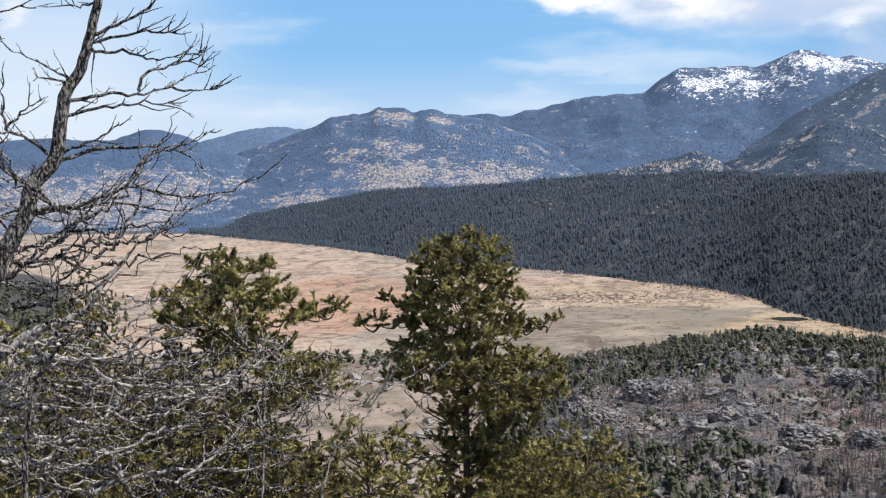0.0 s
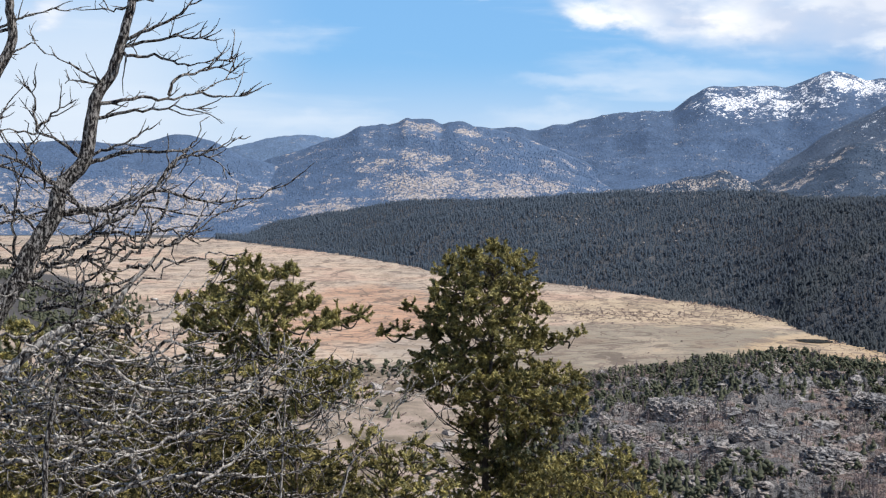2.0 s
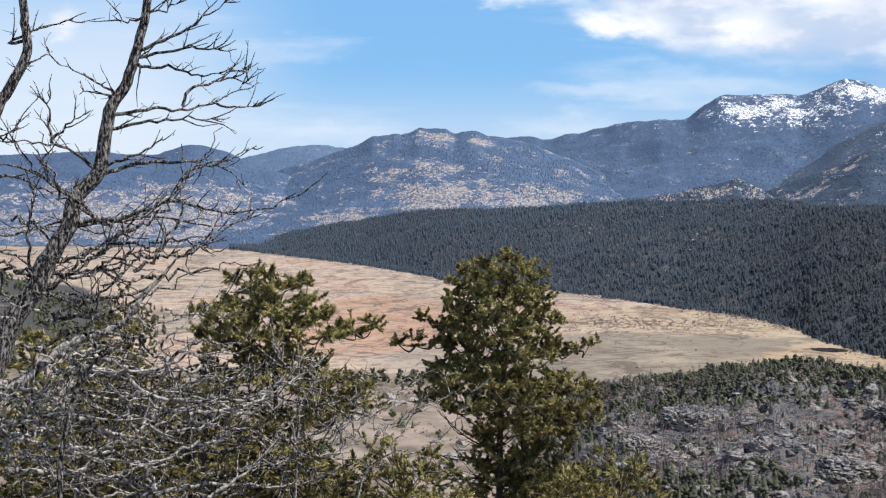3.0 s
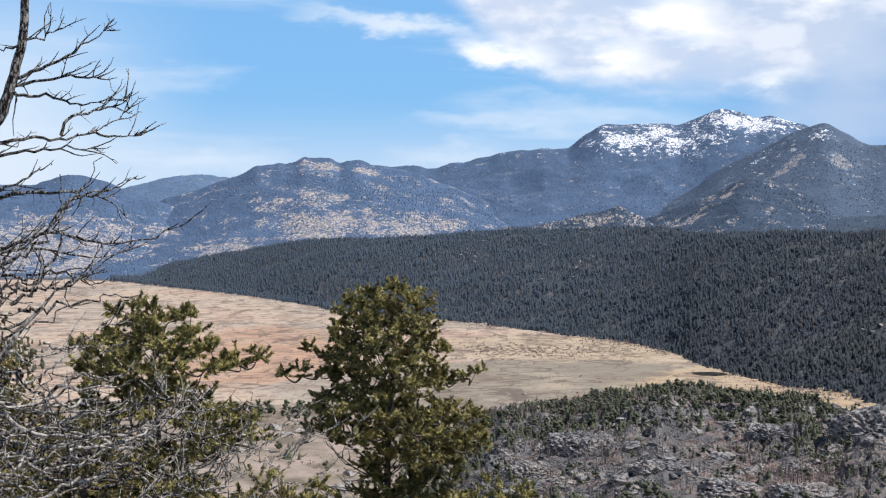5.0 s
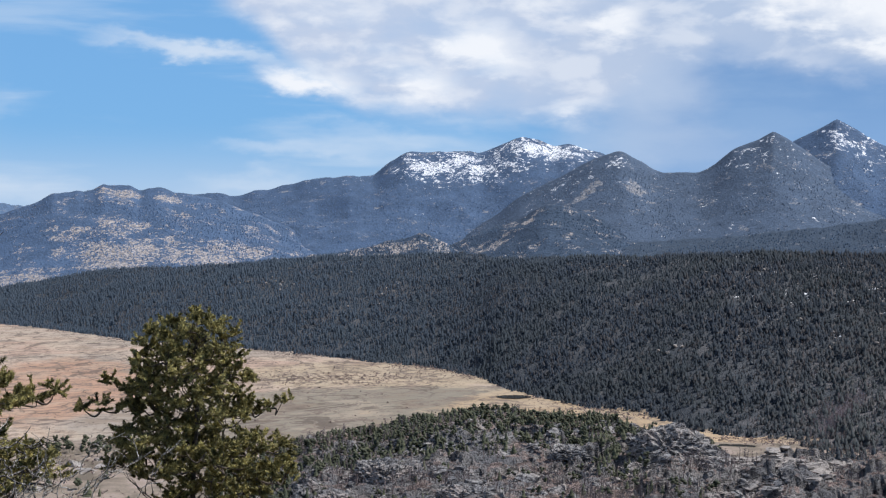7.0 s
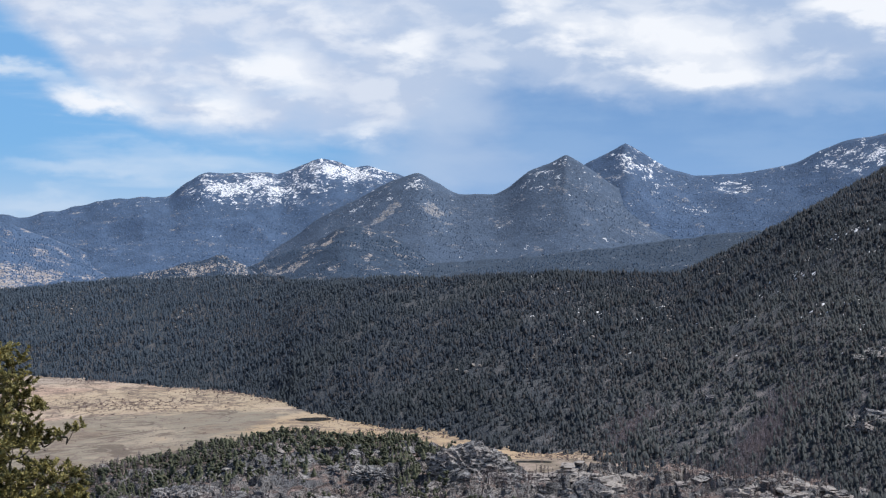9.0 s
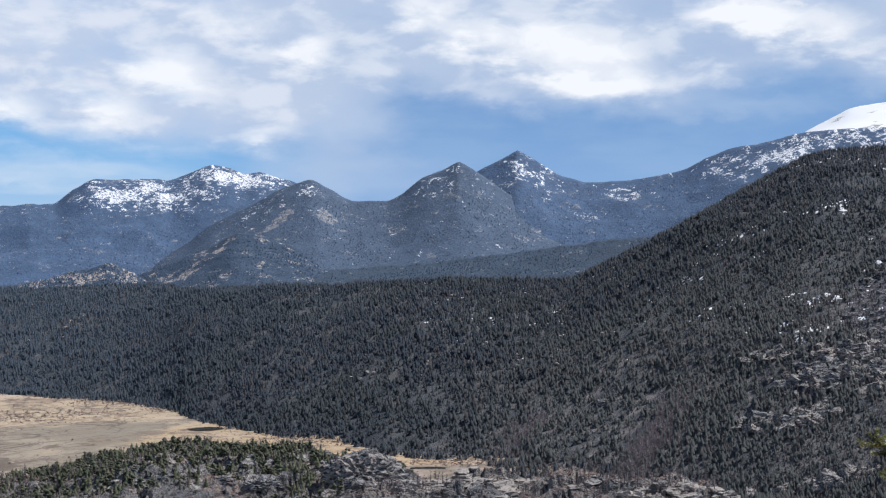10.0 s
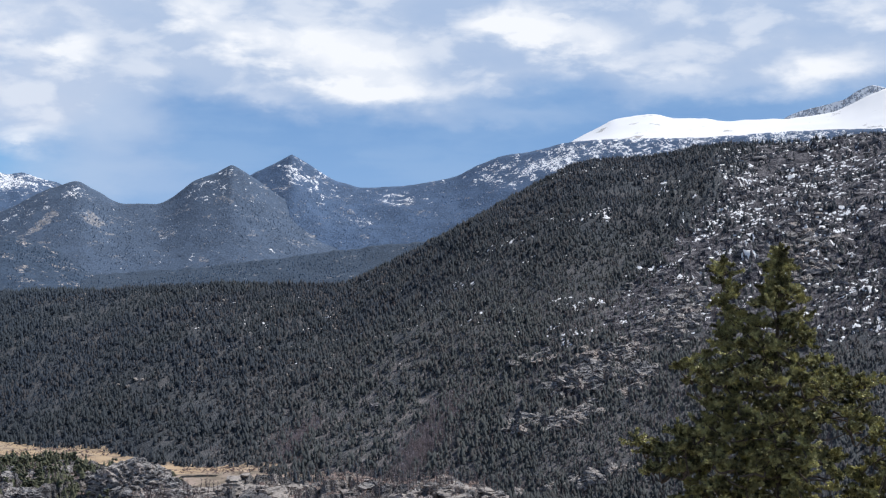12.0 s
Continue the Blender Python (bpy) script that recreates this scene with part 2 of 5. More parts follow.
def crag_ground_look(n, b, at, geo):
    wide = n.noise(at, 0.014, 5.0, 0.6)
    crack = n.noise(n.scaled(at, 0.10, 0.10, 0.25), 1.0, 8.0, 0.72, 0.8)
    col = n.ramp(crack, (0.42, (0.030, 0.030, 0.040)), (0.5, (0.075, 0.074, 0.090)), (0.60, (0.20, 0.193, 0.208)))
    col = n.mix(n.span(wide, 0.52, 0.62, 0.0, 0.5), col, (0.125, 0.118, 0.128))
    drift = n.noise(n.scaled(at, 0.065, 0.065, 0.03, (2, 7, 0)), 1.0, 6.0, 0.68, 0.4)
    col = n.mix(n.span(drift, 0.605, 0.62), col, (0.84, 0.85, 0.88))
    n.link(col, b.inputs["Base Color"])
    bump(n, b, crack, 0.9, 3.0)


CRAG_GROUND = material("dark_crag_ground", crag_ground_look)


def mountain_look(wood, rock, rock_at, snow_z, snow_at=0.5, band=None, spots=(), drifts=()):
    """Wooded mountain side: dotted crowns, bare rock between them where the noise is high, snow above a height. wood:
    base colour with blue air haze painted in.
    spots: (heading, height angle, distance, inner radius, outer radius, weight) of barer ground; drifts: the same for
    lying snow."""

    def build(n, b, at, geo):
        crowns = n.add("ShaderNodeTexVoronoi")
        n.link(n.scaled(at, 0.11, 0.11, 0.075), crowns.inputs["Vector"])
        crowns.inputs["Scale"].default_value = 1.25
        dots, tone = crowns.outputs["Distance"], n.add("ShaderNodeSeparateColor")
        n.link(crowns.outputs["Color"], tone.inputs[0])
        stand = n.noise(at, 0.012, 6.0, 0.65, 0.3)
        patch = n.noise(n.scaled(at, 0.016, 0.016, 0.024), 1.0, 8.0, 0.72, 0.4)
        fleck = n.noise(at, 0.10, 5.0, 0.75)
        # shade between the crowns is painted: lighter centres, darker gaps
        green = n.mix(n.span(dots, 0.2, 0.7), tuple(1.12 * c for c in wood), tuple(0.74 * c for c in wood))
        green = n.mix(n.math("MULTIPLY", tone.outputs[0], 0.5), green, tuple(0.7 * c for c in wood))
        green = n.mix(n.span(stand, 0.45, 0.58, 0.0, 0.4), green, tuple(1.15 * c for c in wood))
        stone = n.mix(n.span(fleck, 0.42, 0.62), tuple(0.5 * c for c in rock), rock)
        sep = n.add("ShaderNodeSeparateXYZ")
        n.link(at, sep.inputs[0])
        gaps = n.span(dots, 0.30, 0.48)
        bare = n.math("ADD", n.math("MULTIPLY", patch, 0.7), n.math("MULTIPLY", fleck, 0.3))
        if band:
            mid = n.math("ABSOLUTE", n.math("SUBTRACT", sep.outputs[2], band[0]))
            bare = n.math("SUBTRACT", bare, n.span(mid, band[1] * 0.4, band[1] * 1.4, 0.0, 0.09))
        for az_, el_, far_, inner, outer, weight in spots:
            c = EYE + heading(az_, el_) * far_
            bare = n.math("ADD", bare, n.math("MULTIPLY", near_to(n, at, tuple(c), inner, outer), weight))
        bare = n.math("MULTIPLY", n.span(bare, rock_at, rock_at + 0.05), n.math("ADD", n.math("MULTIPLY", gaps, 0.9), n.span(bare, rock_at + 0.10, rock_at + 0.20, 0.0, 0.1)))
        col = n.mix(bare, green, stone)
        if snow_z:
            high = n.span(sep.outputs[2], snow_z[0], snow_z[1], -0.13, snow_z[2])
            drift = n.noise(n.scaled(at, 0.024, 0.020, 0.009, (5, 2, 0)), 1.0, 8.0, 0.74, 0.5)
            speck = n.noise(n.scaled(at, 0.075, 0.075, 0.06), 1.0, 5.0, 0.75)
            deep = n.math("ADD", n.math("ADD", drift, high), n.math("MULTIPLY", n.math("SUBTRACT", speck, 0.5), 0.75))
            for az_, el_, far_, inner, outer, weight in drifts:
                deep = n.math("ADD", deep, n.math("MULTIPLY", near_to(n, at, tuple(EYE + heading(az_, el_) * far_), inner, outer), weight))
            white = n.math("MULTIPLY", n.span(deep, snow_at + 0.02, snow_at + 0.07), n.math("MAXIMUM", gaps, n.span(deep, snow_at + 0.17, snow_at + 0.25)))
            col = n.mix(white, col, (0.82, 0.84, 0.88))
        n.link(col, b.inputs["Base Color"])
        lump = n.math("SUBTRACT", n.math("MULTIPLY", patch, 4.0), n.math("MULTIPLY", dots, 1.0))
        bump(n, b, lump, 0.25, 4.0)

    return build


def snowfield_look(n, b, at, geo):
    wide = n.noise(at, 0.004, 5.0, 0.6)
    bare = n.noise(n.scaled(at, 0.010, 0.010, 0.02), 1.0, 7.0, 0.7, 0.4)
    col = n.mix(wide, (0.84, 0.86, 0.90), (0.91, 0.92, 0.93))
    col = n.mix(n.span(bare, 0.60, 0.66, 0.0, 0.8), col, (0.26, 0.25, 0.25))
    n.link(col, b.inputs["Base Color"])
    bump(n, b, wide, 0.3, 8.0)


def translucent(n, b, col, amount):
    """Lets part of the light through thin needles."""
    out = next(x for x in n.tree.nodes if x.bl_idname == "ShaderNodeOutputMaterial")
    glow, both = n.add("ShaderNodeBsdfTranslucent"), n.add("ShaderNodeMixShader")
    n.link(col, glow.inputs[0])
    both.inputs[0].default_value = amount
    n.link(b.outputs[0], both.inputs[1]), n.link(glow.outputs[0], both.inputs[2]), n.link(both.outputs[0], out.inputs[0])


def leaf_look(a, c, rough=0.6, thin=0.0, tuft=0.0):
    def build(n, b, at, geo):
        one = geo.outputs["Random Per Island"]
        wide = n.noise(at, 3.0, 4.0, 0.7)
        # tuft: noise clumps that paint shaded hollows and lit tips into the needles
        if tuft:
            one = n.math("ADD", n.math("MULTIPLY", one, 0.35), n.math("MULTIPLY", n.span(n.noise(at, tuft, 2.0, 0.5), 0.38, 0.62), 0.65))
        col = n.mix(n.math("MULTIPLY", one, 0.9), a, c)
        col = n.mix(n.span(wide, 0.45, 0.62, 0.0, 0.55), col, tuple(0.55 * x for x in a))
        n.link(col, b.inputs["Base Color"])
        b.inputs["Roughness"].default_value = rough
        if thin:
            translucent(n, b, col, thin)
    return build


def bark_look(dark, light, scale=6.0, lo=0.38, hi=0.62):
    def build(n, b, at, geo):
        grain = n.noise(n.scaled(at, 3 * scale, 3 * scale, scale), 1.0, 6.0, 0.7, 0.4)
        col = n.ramp(grain, (lo, dark), (hi, light))
        n.link(col, b.inputs["Base Color"])
        bump(n, b, grain, 0.8, 0.02)
    return build




def forest_look(n, b, at, geo):
    one = geo.outputs["Random Per Island"]
    stand = n.noise(at, 0.008, 5.0, 0.6)
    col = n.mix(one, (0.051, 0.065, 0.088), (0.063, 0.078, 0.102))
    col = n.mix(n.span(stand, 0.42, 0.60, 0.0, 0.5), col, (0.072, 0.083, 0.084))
    # distance haze painted into the far trees: bluer and paler with nearness to this point
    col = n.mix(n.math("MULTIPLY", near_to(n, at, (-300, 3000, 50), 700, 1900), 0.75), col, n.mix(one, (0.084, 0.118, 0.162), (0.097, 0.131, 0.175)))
    # paler tint low on the hill, painted in for haze and stronger light
    col = n.mix(n.math("MULTIPLY", near_to(n, at, (760, 880, 20), 180, 460), 0.85), col, n.mix(one, (0.094, 0.106, 0.110), (0.140, 0.150, 0.150)))
    dry = n.math("ADD", n.math("MULTIPLY", near_to(n, at, (1000, 1000, 200), 250, 950), 0.22), n.span(stand, 0.5, 0.4, 0.0, 0.25))
    col = n.mix(n.span(one, n.math("SUBTRACT", 1.0, dry), n.math("SUBTRACT", 1.04, dry), 0.0, 0.7), col, (0.105, 0.098, 0.100))
    n.link(col, b.inputs["Base Color"])
    translucent(n, b, col, 0.35)


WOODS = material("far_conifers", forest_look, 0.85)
KNOLL_WOODS = material("knoll_conifers", leaf_look((0.090, 0.104, 0.074), (0.18, 0.185, 0.118), 0.8, 0.3))
GREY_WOODS = material("bare_trunks", leaf_look((0.17, 0.138, 0.136), (0.38, 0.318, 0.308), 0.9))
BRUSH = material("mauve_brush", leaf_look((0.33, 0.285, 0.30), (0.58, 0.51, 0.52), 0.9, 0.3))
# near-black to bright range imitates shaded and sunlit needle clumps
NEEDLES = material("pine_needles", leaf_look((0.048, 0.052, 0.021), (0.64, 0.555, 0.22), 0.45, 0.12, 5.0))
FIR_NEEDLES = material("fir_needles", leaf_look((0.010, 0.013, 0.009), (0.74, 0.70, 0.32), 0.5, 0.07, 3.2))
# darker needle copy: the shade behind the dead branches is in its colour
SHADE_NEEDLES = material("shaded_needles", leaf_look((0.020, 0.023, 0.012), (0.44, 0.37, 0.14), 0.6, 0.08, 5.0))
PINE_BARK = material("pine_bark", bark_look((0.05, 0.04, 0.035), (0.16, 0.13, 0.11)))
DEAD_BARK = material("weathered_dead_wood", bark_look((0.011, 0.009, 0.009), (0.46, 0.43, 0.40), 15.0, 0.48, 0.62))
PALE_WOOD = material("bleached_dead_wood", bark_look((0.035, 0.030, 0.027), (0.58, 0.545, 0.505), 9.0, 0.42, 0.60))

# ------------------------------------------------------------------ shaping tools
TABLE = np.random.RandomState(7).rand(256, 256)


def lattice(x, y):
    """Smooth value noise, 0 to 1."""
    xi, yi = np.floor(x).astype(int), np.floor(y).astype(int)
    fx, fy = x - xi, y - yi
    fx, fy = fx * fx * (3 - 2 * fx), fy * fy * (3 - 2 * fy)
    g = lambda i, j: TABLE[(xi + i) % 256, (yi + j) % 256]
    return (g(0, 0) * (1 - fx) + g(1, 0) * fx) * (1 - fy) + (g(0, 1) * (1 - fx) + g(1, 1) * fx) * fy


def fbm(x, y, octaves=5, gain=0.5):
    total, amp, norm = 0.0, 1.0, 0.0
    for k in range(octaves):
        total, norm = total + amp * lattice(x + 17.3 * k, y - 9.1 * k), norm + amp
        x, y, amp = x * 2.03, y * 2.03, amp * gain
    return total / norm - 0.5


def ridged(x, y, octaves=5, gain=0.55):
    total, amp, norm = 0.0, 1.0, 0.0
    for k in range(octaves):
        total, norm = total + amp * (1 - np.abs(2 * lattice(x + 31.7 * k, y + 5.9 * k) - 1)), norm + amp
        x, y, amp = x * 2.1, y * 2.1, amp * gain
    return total / norm


def line(table):
    """A smooth curve through (at, value) pairs."""
    a, v = np.array([p[0] for p in table], float), np.array([p[1] for p in table], float)
    d = np.diff(v) / np.diff(a)
    m = np.concatenate([[d[0]], np.where(d[1:] * d[:-1] > 0, 2 * d[1:] * d[:-1] / (d[1:] + d[:-1] + 1e-12), 0), [d[-1]]])

    def curve(t):
        t = np.clip(t, a[0], a[-1])
        i = np.clip(np.searchsorted(a, t) - 1, 0, len(a) - 2)
        h = a[i + 1] - a[i]
        u = (t - a[i]) / h
        return (v[i] * (1 + 2 * u) * (1 - u) ** 2 + m[i] * h * u * (1 - u) ** 2 + v[i + 1] * u * u * (3 - 2 * u) + m[i + 1] * h * u * u * (u - 1))

    return curve


def step(v, lo, hi):
    u = np.clip((v - lo) / (hi - lo), 0, 1)
    return u * u * (3 - 2 * u)


def mesh_of(name, verts, faces, mats, smooth=True, slots=None):
    """A mesh from arrays: faces all triangles or all quads."""
    me = bpy.data.meshes.new(name)
    verts, faces = np.asarray(verts, dtype=np.float32), np.asarray(faces, dtype=np.int32)
    k = faces.shape[1]
    me.vertices.add(len(verts)), me.loops.add(faces.size), me.polygons.add(len(faces))
    me.vertices.foreach_set("co", verts.ravel())
    me.loops.foreach_set("vertex_index", faces.ravel())
    me.polygons.foreach_set("loop_start", np.arange(0, faces.size, k, dtype=np.int32))
    me.polygons.foreach_set("use_smooth", np.full(len(faces), smooth))
    for m in mats:
        me.materials.append(m)
    if slots is not None:
        me.polygons.foreach_set("material_index", np.asarray(slots, dtype=np.int32))
    me.update(calc_edges=True)
    me.validate()
    return me


def grid_faces(rows, cols):
    i = np.arange((rows - 1) * (cols - 1))
    a = i // (cols - 1) * cols + i % (cols - 1)
    return np.stack([a, a + 1, a + cols + 1, a + cols], 1)


def part(name, me, parent, label=""):
    ob = new(name, me)
    ob.parent = parent
    return tagged(ob, label) if label else ob


# ------------------------------------------------------------------ the ground
shore = line(((-24, 3500), (-15.5, 3350), (-12, 3300), (-8.5, 2994), (-6.1, 2783), (-1.2, 2313), (3.8, 2087), (8.7, 1915), (13.1, 1704),
              (14.6, 1556), (18.2, 1380), (20.7, 1314), (23.2, 1226), (25.7, 1187), (28.1, 1147), (33, 1060), (40, 960), (54, 850), (64, 800)))
crest_el = line(((-24, -2.9), (-10, -3.05), (-9.3, -2.75), (-8.2, -2.52), (-6.1, -2.15), (-3.7, -1.75), (-1.2, -1.43), (3.7, -1.25), (8.7, -1.1), (14, -1.02),
                 (28.2, -0.95), (30.7, -0.85), (31.9, -0.4), (33.1, 0.2), (34.4, 0.85), (36.9, 2.15), (39.4, 3.4), (40.6, 3.95), (41.8, 4.25),
                 (44.5, 4.5), (46.8, 4.95), (51.6, 5.1), (56, 5.2), (64, 5.6)))
crest_run = line(((-24, 200), (-10, 380), (-1, 560), (10, 650), (30, 720), (40, 900), (54, 1050), (64, 1050)))
knoll_el = line(((-6, -14), (0.5, -12), (3.0, -10.6), (4.5, -9.75), (6.3, -9.1), (8.8, -8.8), (10, -8.45), (11.2, -8.2), (13.6, -7.95), (16, -8.05), (18.4, -8.1),
                 (20.5, -8.55), (21.9, -8.55), (23.2, -9.1), (25.2, -9.4), (27.1, -9.2), (28.6, -9.6), (35.5, -9.5), (36.8, -9.7), (38, -10.4), (44, -13), (60, -14)))
knoll_run = line(((-6, 900), (8, 940), (16, 960), (22, 850), (30, 780), (40, 740), (60, 700)))


def blocks(x, y, salt):
    """Fractured rock: each block's own height, 0 to 1, and how far the nearest crack is."""
    xi, yi = np.floor(x).astype(int), np.floor(y).astype(int)
    first, second, high = np.full(x.shape, 9.0), np.full(x.shape, 9.0), np.zeros(x.shape)
    for i in (-1, 0, 1):
        for j in (-1, 0, 1):
            p, q = (xi + i + salt) % 256, (yi + j) % 256
            dx, dy = xi + i + TABLE[p, q] - x, yi + j + TABLE[q, p] - y
            d = np.hypot(dx, dy)
            own = TABLE[(p + 91) % 256, (q + 37) % 256] + 0.5 * dx * (TABLE[(p + 13) % 256, q] - 0.2) + 0.4 * dy * (TABLE[p, (q + 71) % 256] - 0.5)
            closer = d < first
            second = np.where(closer, first, np.minimum(second, d))
            high, first = np.where(closer, own, high), np.where(closer, d, first)
    return high, second - first


def ledges(x, y, wide, salt):
    """Relief of tilted granite slabs about so many metres wide, cut by cracks, in metres."""
    a, c = 0.88 * x + 0.47 * y, -0.47 * x + 0.88 * y
    h, gap = blocks(a / wide, c / (0.55 * wide), salt)
    h2, gap2 = blocks(a / (0.4 * wide), c / (0.24 * wide), salt + 50)
    return wide * (0.34 * (h - 0.4) - 0.16 * step(0.16 - gap, 0, 0.16) + 0.11 * (h2 - 0.4) - 0.05 * step(0.16 - gap2, 0, 0.16))


def ground_z(az, r):
    """Height of the ground: the viewer's hillside, the valley, the rocky knoll, the long wooded moraine and the hill that it runs into."""
    x, y = r * np.sin(np.radians(az)), r * np.cos(np.radians(az))
    az_in = np.clip(az, -24, 64)
    rb = shore(az_in) * (1 + 0.02 * fbm(az / 1.3, az * 0 + 3.3, 3)) + 26 * fbm(x / 60, y / 60, 3)
    rc = shore(az_in) + crest_run(az_in)
    zc = 180 + rc * np.tan(np.radians(crest_el(az_in)))
    u = np.clip((r - rb) / (rc - rb), 0, None)
    rise = np.where(u < 1, 1 - (1 - np.clip(u, 0, 1)) ** 1.35, 1.0)
    moraine = zc * rise
    moraine = np.where(r > rc, np.maximum(zc - (r - rc) * 0.16, np.minimum(zc, 60)), moraine)
    moraine = moraine + step(u, 0.02, 0.4) * (22 * fbm(x / 210, y / 210, 5) + (0.25 + 0.75 * step(az_in, 26, 38)) * step(u, 0, 0.3) * (1 - step(u, 0.8, 1)) * 60 * (ridged(x / 420, y / 420, 4) - 0.55))
    shelf = np.exp(-((az_in - 41.5 - (r - 1140) / 90) / 1.1) ** 2 - ((r - 1140) / 60) ** 2) + np.exp(-((az_in - 38.6 - (r - 1098) / 60) / 1.2) ** 2 - ((r - 1098) / 22) ** 2) + step(az_in, 43, 45) * (1 - step(u, 0.85, 0.97)) * step(u, 0.2, 0.4) * step(fbm(x / 70, y / 70, 3), -0.05, 0.1)
    moraine = moraine + step(shelf, 0.25, 0.6) * ledges(x, y, 20.0, 9)
    kr = knoll_run(az_in)
    zk = 180 + kr * np.tan(np.radians(knoll_el(az_in)))
    v = (r - 470) / (kr - 470)
    front = np.clip(v, 0, 1) ** 0.75
    backside = 1 - step(r, kr, kr + 150)
    rough = 13 * fbm(x / 75, y / 75, 5) + 18 * (ridged(x / 60, y / 38, 4) - 0.6) * (1 - step(v, 0.75, 1.0))
    stone = step(fbm(x / 55 + 2, y / 55, 3) + 0.12 * step(az_in, 19, 22), -0.12, 0.02) * (1 - 0.75 * step(v, 0.86, 0.97) * (1 - step(az_in, 18.5, 20.5)))
    rough = rough + stone * ledges(x, y, 24.0, 3)
    knoll = np.maximum(zk, 0) * front * backside + rough * step(v, 0.0, 0.25) * backside * step(az_in, 0, 5)
    floor = 1.2 * fbm(x / 90, y / 90, 4) + 5 * step(1200 - r, 0, 250) * (0.5 + fbm(x / 120, y / 120, 3))
    left = 70 * step(-az, 14.5, 24) * step(r, 800, 1150) * (1 - step(r, 1700, 2300))
    slope = 178.35 - 0.05 * np.minimum(r, 3) - 0.42 * np.maximum(r - 3, 0) + 1.2 * step(r, 4, 20) * fbm(x / 7, y / 7, 4)
    low = np.maximum(np.maximum(floor + left, knoll), np.where(u > 0, moraine, -50))
    return np.maximum(low, slope)


def spot(az, r):
    """The point of the ground at a heading and a distance from the viewer."""
    z = float(ground_z(np.array([float(az)]), np.array([float(r)]))[0])
    return Vector((r * math.sin(radians(az)), r * math.cos(radians(az)), z))


def rocky_part(az, r):
    """How bare the big hill is, 0 to 1: screes and crags high on the right, a few lower ledges."""
    x, y = r * np.sin(np.radians(az)), r * np.cos(np.radians(az))
    el = np.degrees(np.arctan2(ground_z(az, r) - 180, r))
    crag = step(az - 0.9 * el, 43.2, 45.4) * step(el, -4.0, -2.0) * 0.8
    ledge = 0.9 * np.exp(-((az - 41.2 - 0.25 * (el + 5)) / 1.4) ** 2 - ((el + 5.0) / 0.9) ** 2)
    ledge2 = 0.8 * np.exp(-((az - 39.4) / 1.7) ** 2 - ((el + 6.8) / 0.4) ** 2)
    gully = 0.7 * np.exp(-((az - 43.5) / 0.9) ** 2 - ((el + 3.2) / 1.3) ** 2)
    brush = 0.7 * np.exp(-((az - 34.4 - 1.6 * (el + 8.1)) / 1.0) ** 2 - ((el + 8.1) / 0.8) ** 2) + 0.7 * np.exp(-((az - 28.7 - 1.0 * (el + 7.4)) / 0.9) ** 2 - ((el + 7.4) / 0.5) ** 2)
    return np.clip(np.maximum.reduce([crag, ledge, ledge2, gully, brush]) + 0.5 * fbm(x / 60, y / 60, 4), 0, 1), brush


def tree_line(az, x, y):
    """Distance at which the forest begins: ragged, with bays and points."""
    return shore(az) * (0.972 + 0.014 * step(az, 12, 20)) + 75 * fbm(x / 75, y / 75, 3) + 30 * fbm(x / 22, y / 22, 2)


def make_ground():
    az = np.concatenate([np.linspace(-180, -24, 40)[:-1], np.linspace(-24, 0, 90)[:-1], np.linspace(0, 42, 390)[:-1], np.linspace(42, 60, 120), np.linspace(60, 180, 32)[1:]])
    r = np.concatenate([np.concatenate([[0.01, 0.3], np.geomspace(0.6, 430, 55)])[:-1], np.linspace(430, 1000, 175)[:-1], np.linspace(1000, 1700, 95)[:-1], np.linspace(1700, 2600, 48)[:-1], np.linspace(2600, 3900, 32)[:-1], np.linspace(3900, 4900, 8)])
    A, Rr = np.meshgrid(az, r)
    Z = ground_z(A, Rr)
    X, Y = Rr * np.sin(np.radians(A)), Rr * np.cos(np.radians(A))
    verts = np.stack([X, Y, Z], -1).reshape(-1, 3)
    faces = grid_faces(len(r), len(az))[:, ::-1]
    c = verts[faces].mean(1)
    ca, cr = np.degrees(np.arctan2(c[:, 0], c[:, 1])), np.hypot(c[:, 0], c[:, 1])
    ai = np.clip(ca, -24, 64)
    blur = 60 * fbm(c[:, 0] / 45, c[:, 1] / 45, 4)
    slot = np.full(len(c), 0)
    slot[cr > tree_line(ai, c[:, 0], c[:, 1]) + 12] = 1
    near = (cr < 1150 + 0.6 * blur + 60 * step(-ca, -2, 8)) & (cr < shore(ai) + 0.4 * blur)
    slot[near] = 3
    knoll = (c[:, 2] > 7 + 0.1 * blur) & (cr < 1100) & (ai > 0) & (cr < shore(ai) - 30)
    slot[knoll] = 2
    slot[(cr < 470)] = 3
    crag, _ = rocky_part(ca, cr)
    slot[(crag > 0.5) & (ai > 34) & (cr > shore(ai))] = 4
    me = mesh_of("ground", verts, faces, (MEADOW, FLOOR, ROCKY, SCRUB, CRAG_GROUND), True, slot)
    me.polygons.foreach_set("use_smooth", (slot != 2) & (slot != 4))
    return tagged(new("ground", me), "broad valley floor of dry tan meadow, wooded slopes and rock", "ground", kind="structure")


make_ground()

# ------------------------------------------------------------------ the mountains


